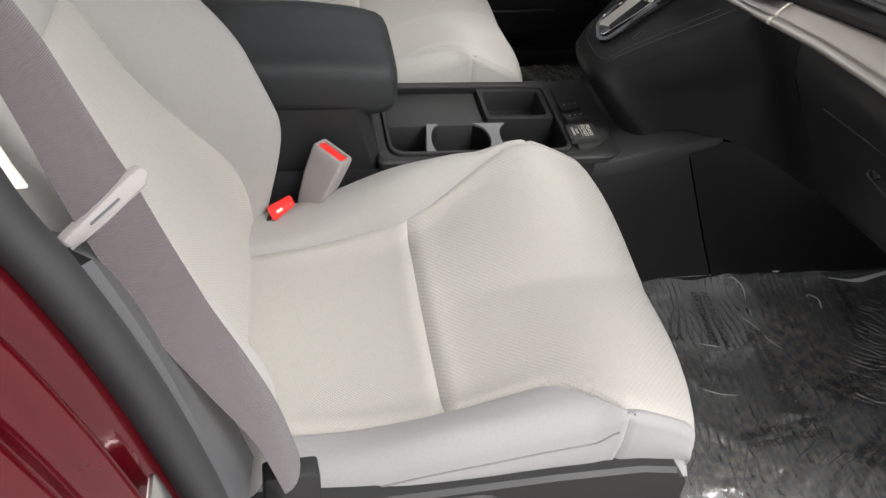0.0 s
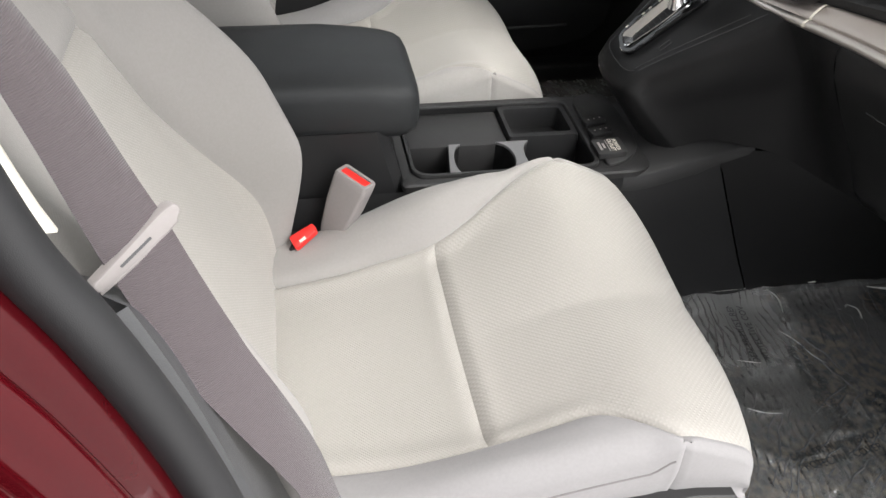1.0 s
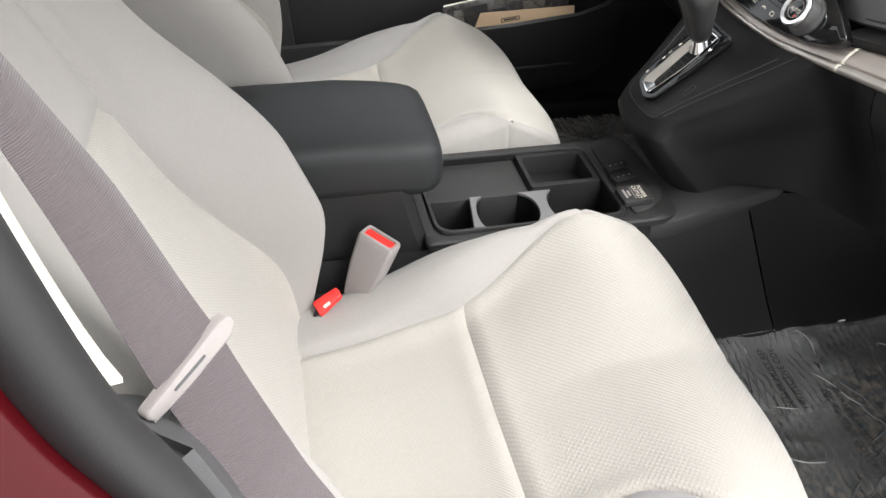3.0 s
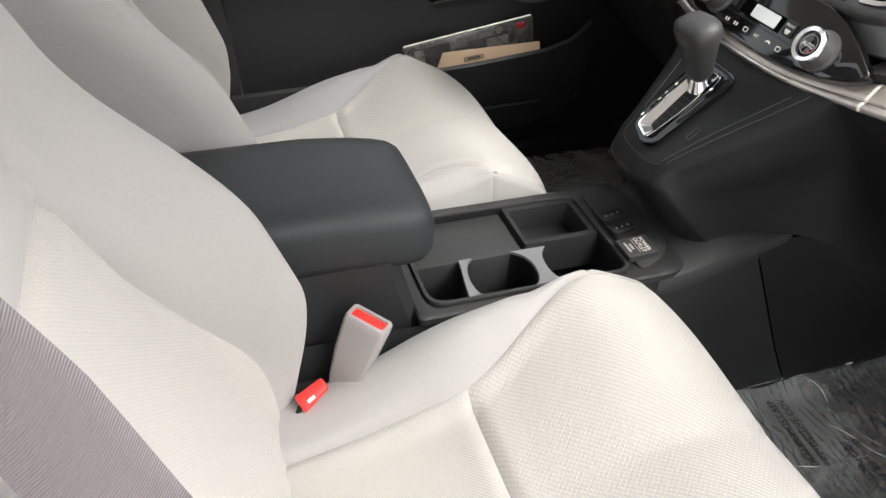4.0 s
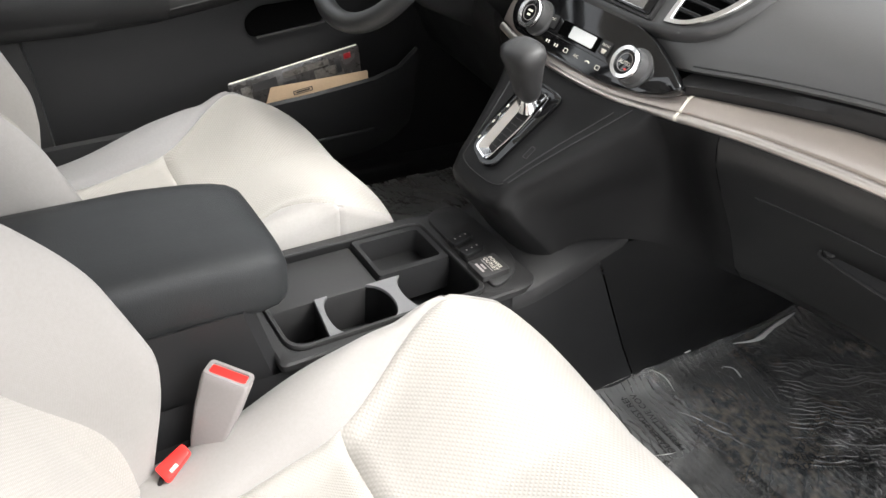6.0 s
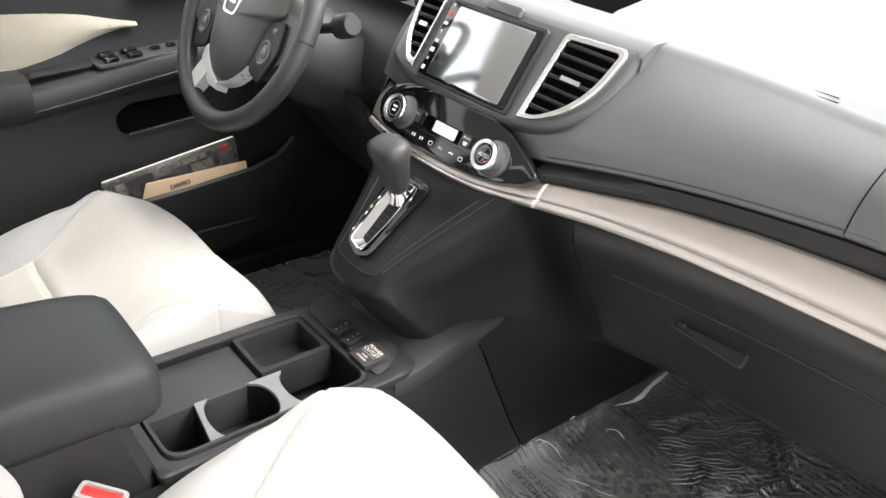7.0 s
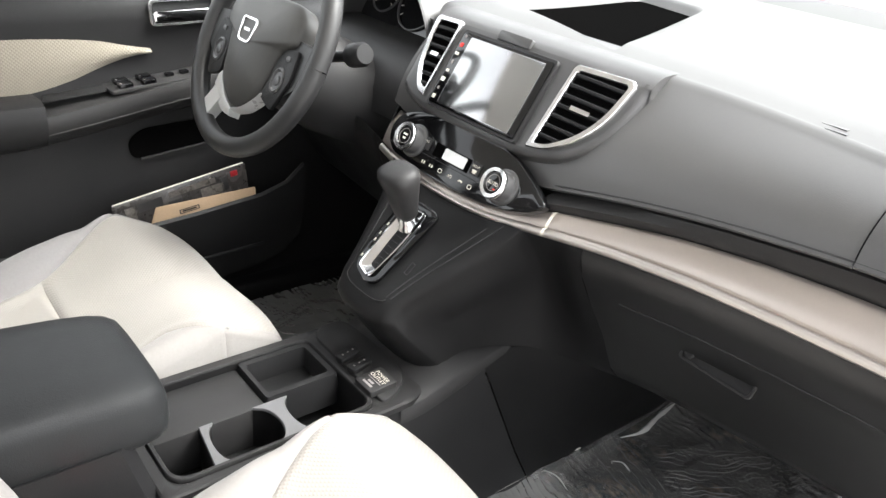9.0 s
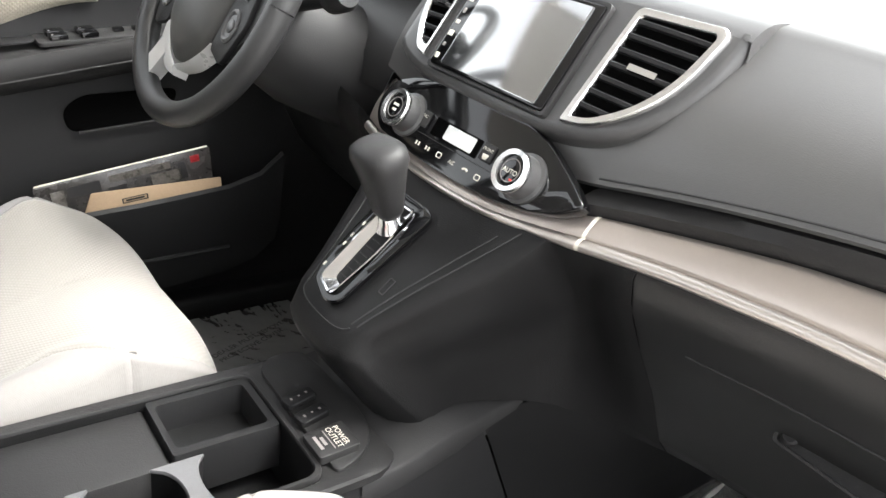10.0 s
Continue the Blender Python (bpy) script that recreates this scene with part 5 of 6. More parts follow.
part("pocket_ridge", tube([(x, 0.6035, 0.585 + 0.03 * x) for x in (0.02, 0.12, 0.22, 0.30)], 0.004, 8), BLACK, door)

# papers in the pocket
PAPER = material("kraft_paper", (0.42, 0.30, 0.19), 0.7, vary=0.08)
COVER = material("booklet_cover", (0.030, 0.027, 0.026), 0.25, vary=0.6, vary_size=28, coat=0.4)
bkm = axes((0.140, 0.628, 0.715), (1, 0, 0.16), (0, -1, 0.12))
INKRED, INKGREY = material("red_print", (0.30, 0.02, 0.025), 0.3, vary=0.3, vary_size=60), material("grey_print", (0.085, 0.078, 0.070), 0.3, vary=0.6, vary_size=70)
book = thing("booklet", "glossy dark printed booklet standing in the door pocket", "booklet", (0.14, 0.628, 0.62))
part("cover", slab(fillet([(-0.140, -0.10), (0.130, -0.10), (0.142, 0.040), (-0.142, 0.040)], 0.003, 3), 0.003, bkm, 0.0005), COVER, book)
part("page_block", slab(fillet([(-0.138, -0.10), (0.128, -0.10), (0.139, 0.0415), (-0.139, 0.0415)], 0.002, 3), 0.003, bkm @ Matrix.Translation((0, 0, -0.0035)), 0.0005), CREAM, book)
for k, (dx, dy, w, h, mm) in enumerate(((0.112, 0.026, 0.016, 0.012, INKRED), (0.02, 0.026, 0.10, 0.012, INKGREY), (-0.07, 0.020, 0.05, 0.018, DARK), (0.06, 0.006, 0.05, 0.02, INKGREY), (-0.02, 0.004, 0.03, 0.018, DARK), (0.088, 0.012, 0.014, 0.03, DARK), (-0.110, 0.012, 0.02, 0.03, INKGREY))):
    part("printed_patch", slab(rect(w, h), 0.0005, bkm @ Matrix.Translation((dx, dy, 0.003)), 0.0001), mm, book)
env = thing("envelope", "brown kraft paper envelope in front of the booklet", "envelope", (0.17, 0.615, 0.62))
em2 = axes((0.175, 0.6185, 0.690), (1, 0, 0.12), (0, -1, 0.10))
part("envelope_sheet", slab(fillet([(-0.12, -0.09), (0.112, -0.09), (0.118, 0.020), (-0.095, 0.040), (-0.115, 0.0)], 0.003, 3), 0.002, em2, 0.0005), PAPER, env)
part("envelope_label", ringslab(fillet(rect(0.042, 0.009), 0.001, 2), fillet(rect(0.038, 0.006), 0.001, 2), 0.0006, em2 @ Matrix.Translation((-0.030, 0.016, 0.002))), DARK, env)
part("envelope_label_fill", slab(rect(0.030, 0.003), 0.0005, em2 @ Matrix.Translation((-0.030, 0.016, 0.002)), 0.0001), DARK, env)

# ---------------------------------------------------------------- seat belt
belt = thing("seat_belt", "grey-brown seat belt strap hanging beside the seat", "seat belt", (-0.43, -0.6, 0.6))
bp = spline([(-0.545, -0.605, 1.45), (-0.500, -0.604, 1.27), (-0.472, -0.604, 1.155), (-0.446, -0.612, 1.05), (-0.410, -0.632, 0.955), (-0.378, -0.642, 0.882), (-0.355, -0.646, 0.817), (-0.338, -0.650, 0.740)], 60)
half_w = Vector((0.0185, 0.0145, 0.004))
out = Vector((0.5, -0.75, 0.2)).normalized()
rows = []
for k, p in enumerate(bp):
    f = k / 59
    flat_on = float(np.interp(p.z, [0.74, 0.817, 0.882, 0.955, 1.05, 1.155, 1.27, 1.45], [0.74, 0.80, 0.92, 1.0, 1.0, 0.84, 0.48, 0.25]))
    tw = half_w * flat_on - out * half_w.length * 0.8 * math.sqrt(max(0.0, 1 - flat_on ** 2))
    p = p + half_w * (1 - flat_on) * (1 if p.z < 1.0 else -1)
    bow = out * (0.0045 + 0.006 * math.sin(7 * f + 1) * f)
    top_ = [p + tw * q + bow * (1 - q * q) + out * 0.0006 for q in (1, 0.6, 0.2, -0.2, -0.6, -1)]
    bot_ = [p + tw * q + bow * (1 - q * q) - out * 0.0006 for q in (-1, -0.6, -0.2, 0.2, 0.6, 1)]
    rows.append(top_ + bot_)
web = part("webbing", loft(rows, close=True, caps=True), BELT, belt, "woven grey-brown webbing", 60)
uv_from(web, lambda co: (co.z * 10, co.y * 10))
tc_ = Vector((-0.4495, -0.6085, 1.043))
tax = Vector((0.039, 0.038, 0.017)).normalized()
tdown = Vector((0.30, -0.03, -0.95))
tnor = tdown.cross(tax).normalized()
if tnor.dot(out) < 0:
    tnor = -tnor
tm = axes(tc_ + tnor * 0.006, tax, tnor)
tongue = part("belt_tongue", slab(fillet([(-0.038, -0.0045), (0.028, -0.0055), (0.037, -0.001), (0.035, 0.0055), (0.026, 0.0080), (-0.038, 0.004)], [0.006, 0.010, 0.010, 0.010, 0.010, 0.006], 6), 0.009, tm @ Matrix.Translation((0, 0, -0.002)), 0.003), GREYPL, belt, "pale grey plastic belt tongue", 50)
part("tongue_slot", slab(fillet(rect(0.026, 0.0018), 0.0008, 3), 0.0006, tm @ Matrix.Translation((-0.004, 0.0, 0.0070)), 0.0001), TRIMGREY, tongue)
part("tongue_lip", tube([tm @ Vector((x, -0.0075 + 0.003 * (x / 0.04) ** 2, 0.002)) for x in (-0.036, -0.02, 0.0, 0.02, 0.030)], 0.003, 10), GREYPL, tongue)
part("stop_button", lathe([(0.006, 0), (0.006, 0.003), (0.004, 0.005)], axes(tc_ + tdown * 0.022 + tax * 0.004 + tnor * 0.003, tax, tnor), 16), GREYPL, belt)
part("anchor_cover", slab(fillet([(-0.030, -0.055), (0.028, -0.055), (0.026, 0.040), (-0.026, 0.044)], 0.006, 4), 0.022, axes((-0.335, -0.636, 0.700), (1, 0.0, 0.0), (0.1, -1, 0.1)), 0.004), BLACK, belt, "black anchor cover")

# ---------------------------------------------------------------- pillar, seal, red bodywork beside the open door
pillar = thing("door_pillar", "dark grey door pillar trim beside the front seat", "pillar", (-0.5, -0.70, 0.4))
EDGE = [(-0.516, -0.672, 1.50), (-0.498, -0.690, 1.32), (-0.483, -0.698, 1.22), (-0.467, -0.702, 1.14), (-0.446, -0.702, 1.08), (-0.424, -0.702, 1.00), (-0.406, -0.702, 0.91), (-0.392, -0.702, 0.82), (-0.375, -0.702, 0.68), (-0.36, -0.702, 0.45)]
edge = [p + Vector((0.009, 0, 0)) for p in spline(EDGE, 40)]
seal_rows = []
for k, p in enumerate(edge):
    c = p + Vector((-0.014, -0.014, 0))
    seal_rows.append([c + Vector((0.021 * math.cos(a) * 0.9 - 0.008 * math.sin(a), 0.020 * math.sin(a) - 0.004, 0)) for a in (2 * math.pi * j / 14 for j in range(14))])
part("door_seal", loft(seal_rows, close=True, caps=True), SEAL, pillar, "thick black rubber door seal", 60)
low = [p for p in edge if p.z < 1.075]
def behind_belt(p):
    q = min(bp, key=lambda w: abs(w.z - p.z))
    far = Vector((q.x - 0.030, q.y + 0.024, p.z))
    return far.lerp(p + Vector((-0.02, 0.02, 0)), sstep(0.97, 1.06, p.z))


low = [p for p in low if p.z > 0.735]
part("lower_trim", loft([[p + Vector((-0.012, 0, 0)), p + Vector((-0.003, 0.008, 0)), *[(p + Vector((-0.003, 0.008, 0))).lerp(behind_belt(p), f) for f in (0.25, 0.5, 0.75, 1)], behind_belt(p) + Vector((-0.03, 0.03, 0)), behind_belt(p) + Vector((-0.08, 0.05, 0))] for p in low]), TRIMGREY, pillar, "grey plastic lower pillar trim", 60)
upper = [p for p in edge if p.z > 1.12]
part("upper_trim", loft([[p + Vector(v) for v in ((-0.010, 0.000, 0.004), (-0.003, 0.003, 0.002), (-0.004, 0.008, 0), (-0.012, 0.013, 0), (-0.05, 0.02, 0), (-0.12, 0.03, 0))] for p in upper]), CREAM, pillar, "cream upper pillar trim", 60)
# red jamb: from the seal out to the body side and back
jamb = []
RIDGE = spline([(0.010, 0.012, 0), (0.001, -0.002, 0), (-0.004, -0.010, 0), (-0.014, -0.018, 0), (-0.019, -0.027, 0), (-0.012, -0.036, 0), (0.001, -0.041, 0), (0.006, -0.047, 0), (0.001, -0.054, 0), (-0.010, -0.060, 0), (-0.014, -0.068, 0), (-0.009, -0.077, 0), (-0.004, -0.085, 0), (-0.012, -0.096, 0), (-0.034, -0.104, 0), (-0.07, -0.106, 0)], 46)
for p in edge:
    c = p + Vector((-0.024, -0.028, 0))
    jamb.append([c + v for v in RIDGE])
part("rear_door_skin", loft([[r[-1] + Vector(v) for v in ((0, 0, 0), (-0.2, -0.02, 0), (-0.5, -0.02, 0), (-0.85, 0, 0))] for r in jamb if r[0].z < 1.03]), RED, pillar)
part("door_jamb", loft(jamb), RED, pillar, "glossy dark red painted door jamb", 70)
striker = thing("door_striker", "bright metal door latch striker on the red jamb", "door striker", (-0.41, -0.77, 0.90))
part("striker_plate", slab(fillet(rect(0.036, 0.060), 0.006, 4), 0.003, axes((-0.414, -0.772, 0.905), (0, -1, 0), (1, 0, 0.2)), 0.001), SATIN, striker)
part("striker_loop", tube([(-0.411, -0.762, 0.890), (-0.385, -0.762, 0.890), (-0.382, -0.765, 0.893), (-0.382, -0.779, 0.907), (-0.385, -0.782, 0.910), (-0.411, -0.782, 0.910)], 0.004, 10), CHROME, striker)

# buckle and red release tab
buckle = thing("belt_buckle", "pale grey seat belt buckle with a red release button", "belt buckle", (-0.30, -0.15, 0.60))
bt = Vector((-0.262, -0.142, 0.744))
bdir = Vector((0.32, 0.0, 0.92)).normalized()
bm_ = axes(bt, (0.72, -0.62, -0.22), bdir)
part("buckle_body", loft([[bm_ @ Vector((p[0] * sx, p[1] * sy, h)) for p in fillet(rect(0.053, 0.031), 0.006, 4)] for h, sx, sy in ((-0.110, 0.55, 0.8), (-0.09, 0.72, 0.95), (-0.05, 0.92, 1.0), (-0.012, 1.0, 1.0), (-0.003, 1.0, 1.0), (0.0, 0.95, 0.92), (0.0, 0.80, 0.62), (-0.006, 0.78, 0.58))], close=True, caps=True), GREYPL, buckle, "", 50)
part("release_button", slab(fillet(rect(0.042, 0.017), 0.002, 3), 0.006, bm_ @ Matrix.Translation((0, -0.001, -0.007)), 0.001), BUCKLERED, buckle, "red release button")
tab = thing("belt_tab", "small red plastic tab tucked beside the seat base", "tab", (-0.32, -0.165, 0.66))
ttm = axes((-0.336, -0.166, 0.662), (0.8, 0.25, 0.45), (-0.3, -0.5, 0.8))
part("tab_plate", slab(fillet([(-0.020, -0.010), (0.018, -0.006), (0.020, 0.008), (-0.018, 0.012)], 0.003, 3), 0.010, ttm, 0.002), BUCKLERED, tab)
part("tab_mark", slab(rect(0.010, 0.004), 0.0006, ttm @ Matrix.Translation((-0.004, -0.004, 0.010)), 0.0001), CREAM, tab)
part("tab_cable", tube([ttm @ Vector((-0.02, 0, 0.004)), ttm @ Vector((-0.035, -0.006, -0.004)), ttm @ Vector((-0.05, -0.01, -0.03))], 0.003, 8), BLACK, tab)

# seat lever on the door side
lv = part("recline_lever", tube(spline([(-0.27, -0.628, 0.612), (-0.20, -0.632, 0.622), (-0.14, -0.632, 0.628), (-0.115, -0.630, 0.618), (-0.11, -0.628, 0.60)], 14), [0.010] * 14, 10, flat=0.6), BLACK, passenger_seat, "black seat lever")

# ---------------------------------------------------------------- carpet mats under clear film
def mat_carpet():
    """Dark carpet with sandy dirt ground in at patches."""
    m = material("dirty_carpet", (0.075, 0.067, 0.060), 0.95, grain=1.0, grain_size=260, vary=0.35, vary_size=60)
    nt = m.node_tree
    b = nt.nodes["Principled BSDF"]
    old = b.inputs["Base Color"].links[0].from_socket
    tc = [n for n in nt.nodes if n.type == "TEX_COORD"][0]
    patch, speck = nt.nodes.new("ShaderNodeTexNoise"), nt.nodes.new("ShaderNodeTexNoise")
    patch.inputs["Scale"].default_value, patch.inputs["Detail"].default_value = 7.5, 3.0
    speck.inputs["Scale"].default_value, speck.inputs["Detail"].default_value = 55.0, 6.0
    mul = nt.nodes.new("ShaderNodeMath")
    mul.operation = "MULTIPLY"
    ra, rb = nt.nodes.new("ShaderNodeMapRange"), nt.nodes.new("ShaderNodeMapRange")
    ra.inputs["From Min"].default_value, ra.inputs["From Max"].default_value = 0.60, 0.75
    rb.inputs["From Min"].default_value, rb.inputs["From Max"].default_value = 0.40, 0.66
    for n, r in ((patch, ra), (speck, rb)):
        nt.links.new(tc.outputs["Object"], n.inputs["Vector"])
        nt.links.new(n.outputs["Fac"], r.inputs["Value"])
    total = ra.outputs[0]
    for cx, cy, r in ((0.52, -0.28, 0.10), (0.56, -0.37, 0.09), (0.50, -0.50, 0.11), (0.33, -0.50, 0.13)):
        gap, near = nt.nodes.new("ShaderNodeVectorMath"), nt.nodes.new("ShaderNodeMapRange")
        gap.operation, gap.inputs[1].default_value = "DISTANCE", (cx, cy, FLOOR)
        near.inputs["From Min"].default_value, near.inputs["From Max"].default_value = r, r * 0.25
        near.inputs["To Max"].default_value = 1.1
        more = nt.nodes.new("ShaderNodeMath")
        more.operation = "ADD"
        nt.links.new(tc.outputs["Object"], gap.inputs[0])
        nt.links.new(gap.outputs["Value"], near.inputs["Value"])
        nt.links.new(near.outputs[0], more.inputs[0])
        nt.links.new(total, more.inputs[1])
        total = more.outputs[0]
    nt.links.new(total, mul.inputs[0])
    nt.links.new(rb.outputs[0], mul.inputs[1])
    mix = nt.nodes.new("ShaderNodeMix")
    mix.data_type = "RGBA"
    mix.inputs["B"].default_value = (0.58, 0.40, 0.25, 1)
    nt.links.new(mul.outputs[0], mix.inputs["Factor"])
    nt.links.new(old, mix.inputs["A"])
    nt.links.new(mix.outputs["Result"], b.inputs["Base Color"])
    return m


def film_material(name="clear_film", relief=1.0, milk=0.21):
    """Thin clear plastic: mostly see-through, with gloss on its creases."""
    m = bpy.data.materials.new(name)
    m.use_nodes = True
    nt = m.node_tree
    nt.nodes.clear()
    out_, mix = nt.nodes.new("ShaderNodeOutputMaterial"), nt.nodes.new("ShaderNodeMixShader")
    clear, gloss, fres = nt.nodes.new("ShaderNodeBsdfTransparent"), nt.nodes.new("ShaderNodeBsdfGlossy"), nt.nodes.new("ShaderNodeFresnel")
    clear.inputs["Color"].default_value = (0.93, 0.93, 0.93, 1)
    gloss.inputs["Roughness"].default_value = 0.05
    fres.inputs["IOR"].default_value = 2.3
    tc, nz, bump = nt.nodes.new("ShaderNodeTexCoord"), nt.nodes.new("ShaderNodeTexNoise"), nt.nodes.new("ShaderNodeBump")
    nz.inputs["Scale"].default_value, nz.inputs["Detail"].default_value, nz.inputs["Distortion"].default_value = 24, 4, 1.4
    bump.inputs["Strength"].default_value, bump.inputs["Distance"].default_value = relief, 0.0120
    nt.links.new(tc.outputs["Object"], nz.inputs["Vector"])
    flow, mask, mr, prod, both = [nt.nodes.new(k) for k in ("ShaderNodeTexWave", "ShaderNodeTexNoise", "ShaderNodeMapRange", "ShaderNodeMath", "ShaderNodeMath")]
    flow.inputs["Scale"].default_value, flow.inputs["Distortion"].default_value = 24, 9
    flow.inputs["Detail"].default_value, flow.inputs["Detail Scale"].default_value = 2.0, 0.45
    flow.wave_profile = "SIN"
    mask.inputs["Scale"].default_value = 6.5
    mr.inputs["From Min"].default_value, mr.inputs["From Max"].default_value = 0.41, 0.56
    prod.operation = "MULTIPLY"
    nt.links.new(tc.outputs["Object"], flow.inputs["Vector"])
    nt.links.new(tc.outputs["Object"], mask.inputs["Vector"])
    nt.links.new(mask.outputs["Fac"], mr.inputs["Value"])
    nt.links.new(mr.outputs[0], prod.inputs[0])
    sharp = nt.nodes.new("ShaderNodeMath")
    sharp.operation, sharp.inputs[1].default_value = "POWER", 2.6
    nt.links.new(flow.outputs["Fac"], sharp.inputs[0])
    nt.links.new(sharp.outputs[0], prod.inputs[1])
    nt.links.new(prod.outputs[0], both.inputs[0])
    soft = nt.nodes.new("ShaderNodeMath")
    soft.operation, soft.inputs[1].default_value = "MULTIPLY", 0.45
    nt.links.new(nz.outputs["Fac"], soft.inputs[0])
    nt.links.new(soft.outputs[0], both.inputs[1])
    nt.links.new(both.outputs[0], bump.inputs["Height"])
    nt.links.new(bump.outputs[0], gloss.inputs["Normal"])
    nt.links.new(bump.outputs[0], fres.inputs["Normal"])
    nt.links.new(fres.outputs[0], mix.inputs[0])
    haze, veil = nt.nodes.new("ShaderNodeBsdfDiffuse"), nt.nodes.new("ShaderNodeMixShader")
    haze.inputs["Color"].default_value = (0.55, 0.55, 0.54, 1)
    # the film is milkier in a round patch beside the tunnel
    gap, near = nt.nodes.new("ShaderNodeVectorMath"), nt.nodes.new("ShaderNodeMapRange")
    gap.operation, gap.inputs[1].default_value = "DISTANCE", (0.38, -0.21, FLOOR)
    near.inputs["From Min"].default_value, near.inputs["From Max"].default_value = 0.085, 0.130
    near.inputs["To Min"].default_value, near.inputs["To Max"].default_value = milk + 0.26, milk
    nt.links.new(tc.outputs["Object"], gap.inputs[0])
    nt.links.new(gap.outputs["Value"], near.inputs["Value"])
    nt.links.new(near.outputs[0], veil.inputs[0])
    nt.links.new(clear.outputs[0], veil.inputs[1])
    nt.links.new(haze.outputs[0], veil.inputs[2])
    nt.links.new(veil.outputs[0], mix.inputs[1])
    nt.links.new(gloss.outputs[0], mix.inputs[2])
    nt.links.new(mix.outputs[0], out_.inputs["Surface"])
    return m


DIRTY, FILM, FLAT_FILM, INK = mat_carpet(), film_material(), film_material("taut_film", 0.06, 0.44), material("black_ink", (0.006, 0.006, 0.006), 0.6)


def ground_z(x):
    return FLOOR + 0.35 * max(0.0, x - 0.78) ** 1.3


def crease(x, y):
    """Height of the wrinkled film over the mat."""
    p = Vector((x, y, 0))
    warp = Vector((noise.noise(p * 7), noise.noise(p * 7 + Vector((9, 0, 0))), 0)) * 0.10
    big = 1 - abs(noise.noise((p + warp) * 9 + Vector((3, 1, 0))))
    ripple = 1 - abs(noise.noise(Vector((x * 46, y * 20, 4)) + warp * 60))
    fine = 1 - abs(noise.noise((p + warp) * 34 + Vector((5, 5, 2))))
    area = sstep(-0.05, 0.25, noise.noise(p * 4.5 + Vector((2, 7, 0))))
    calm = 1 - 0.85 * math.exp(-((x - 0.39) / 0.07) ** 2 - ((y + 1.21) / 0.09) ** 2)
    return calm * (0.007 * big ** 6 + 0.0060 * area * ripple ** 4 + 0.0022 * fine ** 5)


def footwell(side, texts):
    y0, y1 = side * 0.128, side * 0.655
    lo, hi = min(y0, y1), max(y0, y1)
    bm = loft([[(x, lo + (hi - lo) * j / 6, ground_z(x) + 0.006) for j in range(7)] for x in [-0.30 + 0.08 * k for k in range(17)]])
    single("floor_mat", bm, DIRTY, "black carpet floor mat with sandy dirt under clear film", "floor mat", "floor mats")
    nx, ny = 190, 120
    rows = []
    for k in range(nx):
        x = -0.05 + 1.0 * k / (nx - 1)
        row = []
        for j in range(ny):
            y = lo + (hi - lo) * j / (ny - 1)
            edge_up = 0.022 * sstep(0.05, 0.0, abs(y - y0)) * (0.6 + 0.6 * noise.noise(Vector((x * 14, 1, side))))
            row.append((x, y + 0.004 * noise.noise(Vector((x * 20, y * 20, 8))), ground_z(x) + 0.010 + (1.0 if side < 0 else 0.22) * crease(x, y + side) + max(edge_up, 0)))
        rows.append(row)
    film = part("protective_film", loft(rows), FILM if side < 0 else FLAT_FILM, None, "", 180)
    tagged(film, "crinkled clear plastic film with black print over the mat", "plastic film", "protective films")
    for x, y, turn, size in texts:
        m = Matrix.Translation((x, y, ground_z(x) + 0.0085)) @ pose(0, 0, 0, 0, 0, turn)
        for k, words in enumerate(("DEALER MUST REMOVE", "PROTECTIVE COVER")):
            ob = lettering("film_print", words, size, m @ Matrix.Translation((0, -1.2 * size * k, 0)), INK, film, "LEFT")
            for v in ob.data.vertices:
                v.co.z = ground_z(v.co.x) + 0.0122 + (1.0 if side < 0 else 0.22) * crease(v.co.x, v.co.y + side)


# Opaque white on the clear film's folds paints in their highlights.
FOLD_GLINT = material("film_fold_glint", (0.58, 0.57, 0.54), 0.18, vary=0.1, vary_size=60, spec=0.6)


def film_fold(points, width):
    """A loose upturned fold at the edge of the film."""
    rows = []
    run = spline(points, 22)
    for k, p in enumerate(run):
        w = width * math.sin(math.pi * (0.08 + 0.84 * k / 21)) * (0.8 + 0.5 * noise.noise(p * 40))
        rows.append([p + Vector((0.3 * w * c, -w * c, 0.9 * w * h)) for c, h in ((-1, -0.3), (-0.6, 0.4), (-0.1, 0.8), (0.3, 0.55), (0.7, 0.5), (1, 0.1))])
    return loft(rows)


footwell(-1, [(0.373, -0.292, 84, 0.0165), (0.460, -0.264, -92, 0.0165), (0.150, -0.252, -5, 0.0165), (0.515, -0.375, -30, 0.0165), (0.33, -0.47, 8, 0.0165), (0.50, -0.52, 30, 0.0165), (0.64, -0.30, 84, 0.0165), (0.74, -0.46, 40, 0.0165), (0.68, -0.36, 200, 0.0165)])
footwell(1, [(0.33, 0.20, 95, 0.0165), (0.45, 0.32, 100, 0.0165), (0.24, 0.52, 20, 0.0165), (0.50, 0.16, 85, 0.0165)])
fold_film = [ob for ob in bpy.data.objects if ob.name == "protective_film"][0]
part("film_fold", film_fold([(0.655, -0.158, 0.437), (0.70, -0.172, 0.440), (0.755, -0.165, 0.446), (0.82, -0.160, 0.452)], 0.007), FOLD_GLINT, fold_film, "upturned film fold with its white glint painted in", 50)
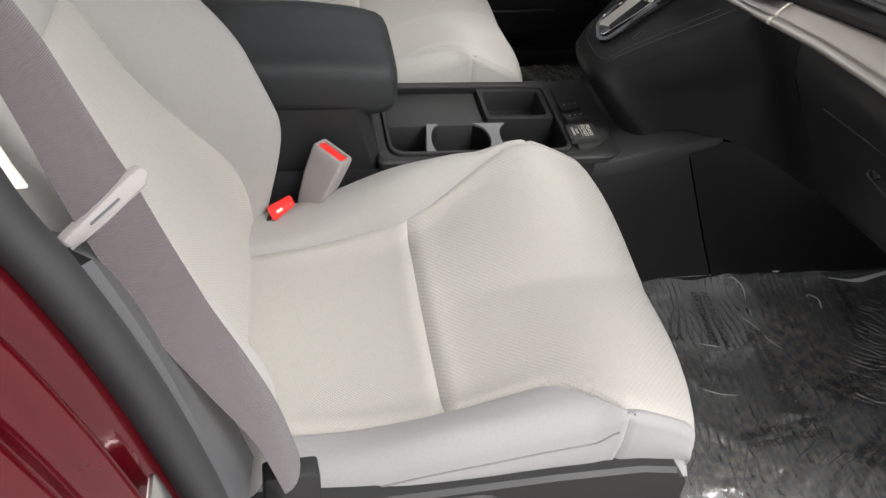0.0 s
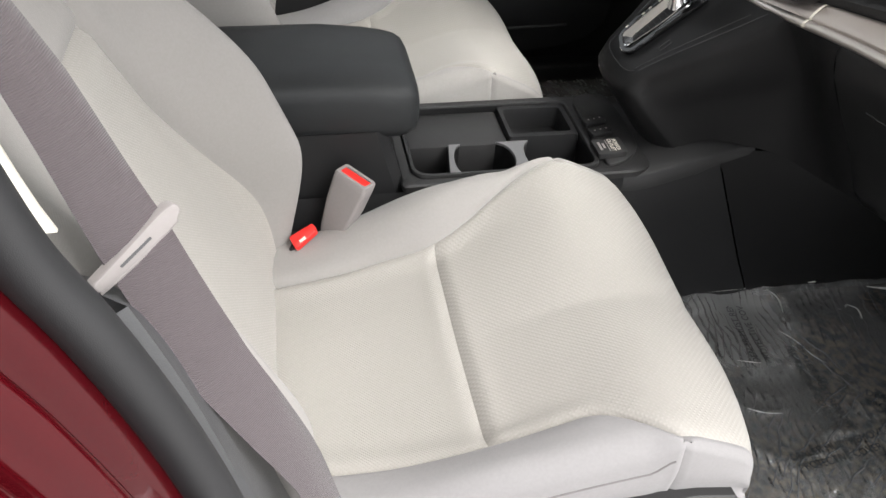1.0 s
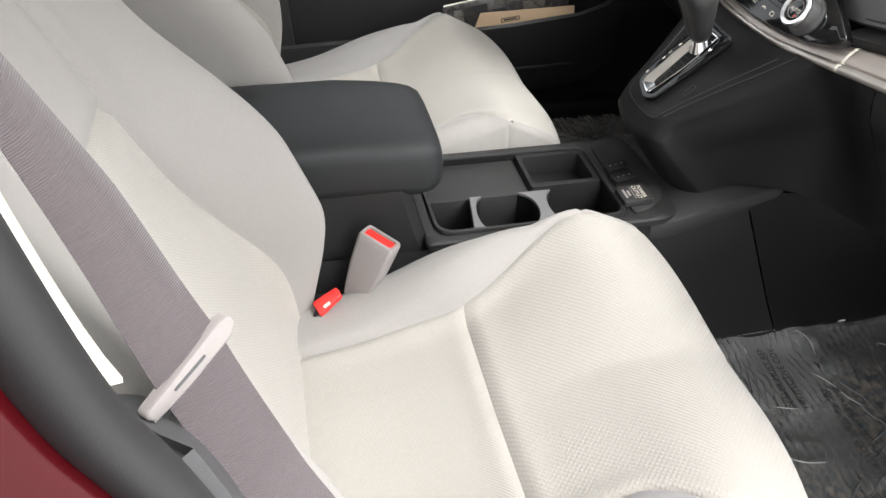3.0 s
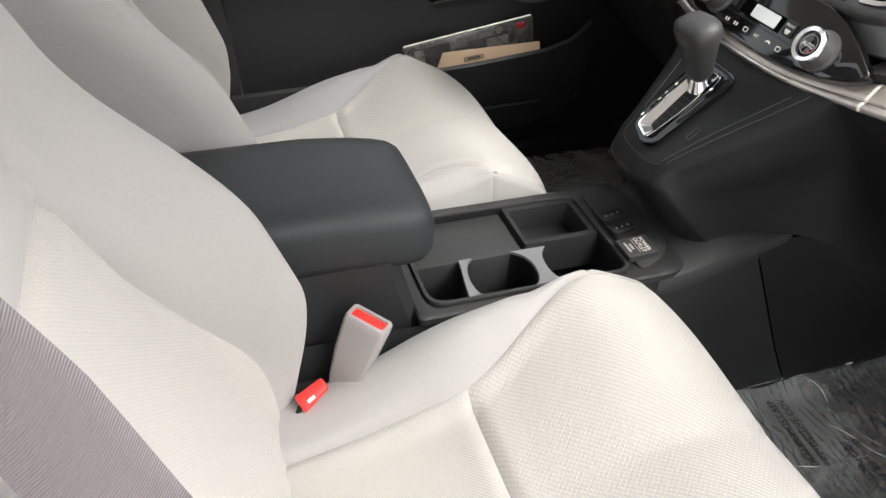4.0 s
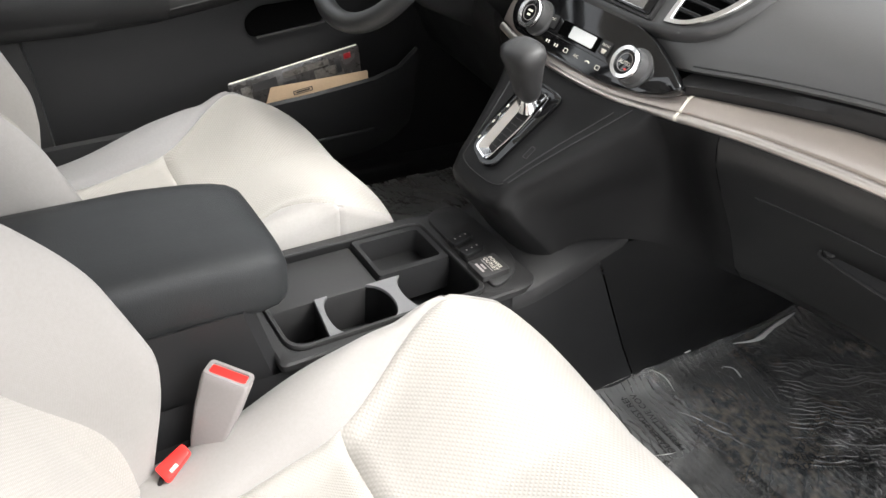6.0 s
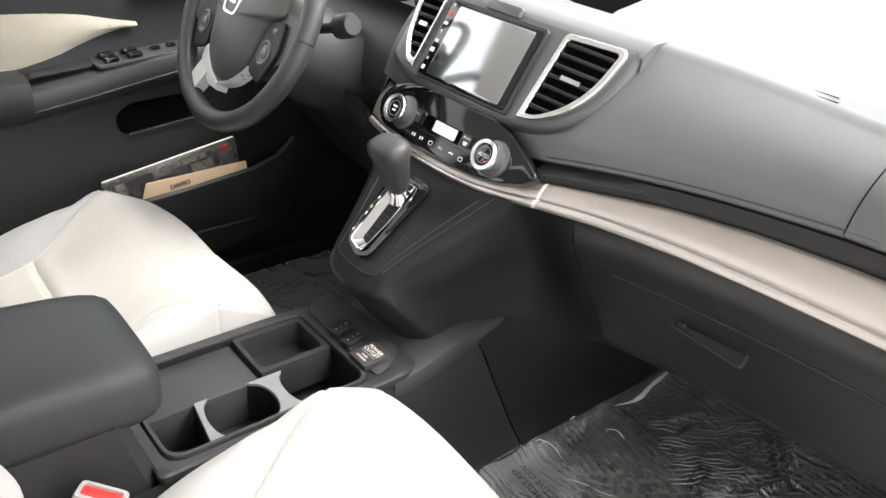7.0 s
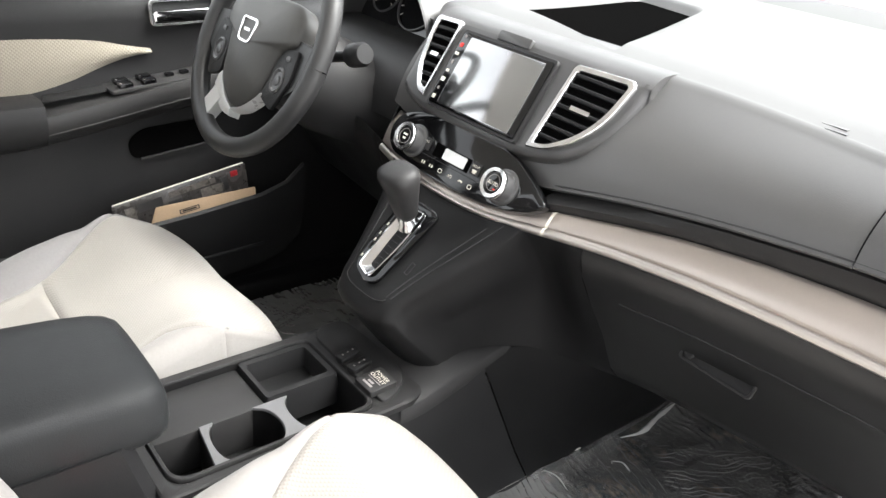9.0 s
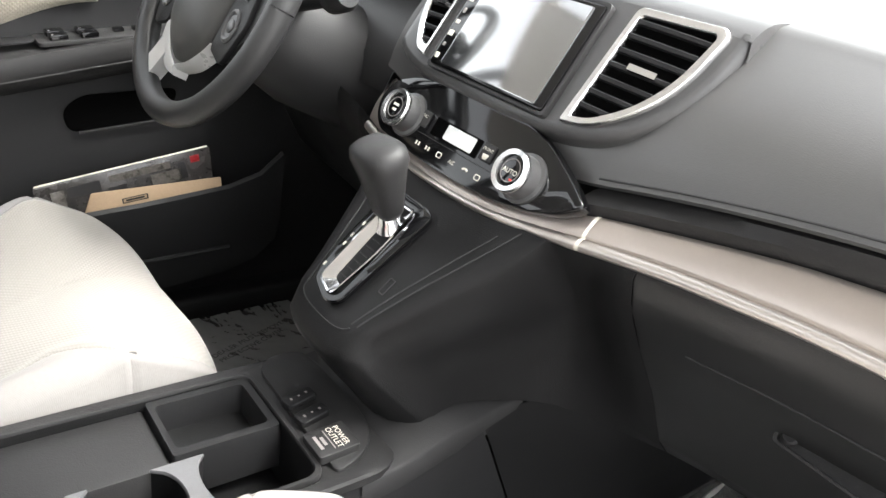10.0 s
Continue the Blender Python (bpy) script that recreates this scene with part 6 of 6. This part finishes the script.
part("film_fold", film_fold([(0.465, -0.140, 0.438), (0.475, -0.165, 0.436), (0.470, -0.195, 0.432)], 0.003), FOLD_GLINT, fold_film, "upturned film fold with its white glint painted in", 50)

for run, width in (
    ([(0.464, -0.136, 0.430), (0.475, -0.137, 0.428), (0.476, -0.155, 0.425)], 0.0028),
    ([(0.446, -0.229, 0.425), (0.455, -0.245, 0.427), (0.470, -0.269, 0.425)], 0.0026),
    ([(0.470, -0.269, 0.424), (0.475, -0.289, 0.425), (0.490, -0.307, 0.424)], 0.0018),
    ([(0.308, -0.371, 0.424), (0.334, -0.387, 0.427), (0.364, -0.391, 0.425)], 0.0016),
    ([(0.602, -0.184, 0.425), (0.614, -0.201, 0.427), (0.612, -0.221, 0.424)], 0.0026),
    ([(0.342, -0.279, 0.424), (0.364, -0.289, 0.427), (0.384, -0.291, 0.424)], 0.0016),
    ([(0.540, -0.134, 0.440), (0.556, -0.139, 0.443), (0.572, -0.133, 0.440)], 0.0035),
    ([(0.300, -0.133, 0.434), (0.40, -0.134, 0.438), (0.52, -0.134, 0.437), (0.64, -0.133, 0.438)], 0.0012),
):
    part("film_fold", film_fold(run, width), FOLD_GLINT, fold_film, "upturned film fold with its white glint painted in", 50)


def wrinkle_relief(clusters, side):
    """Fine ridges that carry the film's glints: bundles of wavy lines, broken up along their run."""
    rnd = random.Random(7)
    verts, faces = [], []
    for cx, cy, turn, count, gap, length in clusters:
        u = Vector((math.cos(radians(turn)), math.sin(radians(turn)), 0))
        w = Vector((-u.y, u.x, 0))
        for k in range(count):
            off, seed = (k - count / 2) * gap, rnd.random() * 50
            run = []
            for j in range(int(length / 0.005)):
                p = Vector((cx, cy, 0)) + u * (j * 0.005 - length / 2) + w * off
                p += w * (0.020 * noise.noise(p * 9 + Vector((cx * 9, 0, 3))) + 0.005 * noise.noise(p * 38 + Vector((0, 4, seed * 0.02))))
                strong = noise.noise(p * 13 + Vector((seed * 0.4, 3, 1)))
                inside = -0.64 < p.y < -0.135 and -0.02 < p.x < 0.94
                if strong > -0.12 and inside and j < length / 0.005 - 1:
                    run.append((p, 0.0005 + 0.0011 * min(1.0, strong + 0.2)))
                    continue
                if len(run) > 3:
                    base = len(verts)
                    for i, (c, r) in enumerate(run):
                        r *= math.sin(math.pi * (i + 0.5) / len(run)) ** 0.5
                        t = (run[min(i + 1, len(run) - 1)][0] - run[max(i - 1, 0)][0]).normalized()
                        n_ = Vector((-t.y, t.x, 0))
                        z = ground_z(c.x) + 0.0105 + crease(c.x, c.y + side)
                        for a, h in ((-1.3, -0.3), (-0.6, 0.7), (0.0, 1.0), (0.6, 0.7), (1.3, -0.3)):
                            verts.append((c.x + n_.x * r * a, c.y + n_.y * r * a, z + r * h))
                    for i in range(len(run) - 1):
                        for q in range(4):
                            b0 = base + i * 5 + q
                            faces.append((b0, b0 + 1, b0 + 6, b0 + 5))
                run = []
    bm = bmesh.new()
    vs = [bm.verts.new(v) for v in verts]
    for f in faces:
        bm.faces.new([vs[i] for i in f])
    return bm


# Glossy, but its opaque pale base also paints the glint lines.
RIDGE_GLINT = material("film_ridge_glint", (0.13, 0.125, 0.12), 0.16, vary=0.3, vary_size=80, spec=1.0)
part("wrinkle_relief", wrinkle_relief([(0.76, -0.40, -38, 26, 0.0105, 0.34), (0.36, -0.20, 78, 9, 0.011, 0.20), (0.28, -0.42, 58, 14, 0.012, 0.22), (0.47, -0.46, 30, 12, 0.014, 0.22), (0.45, -0.30, 118, 5, 0.018, 0.16), (0.60, -0.20, 70, 6, 0.018, 0.16)], -1), RIDGE_GLINT, fold_film, "fine film wrinkle lines, their glints painted pale", 180)
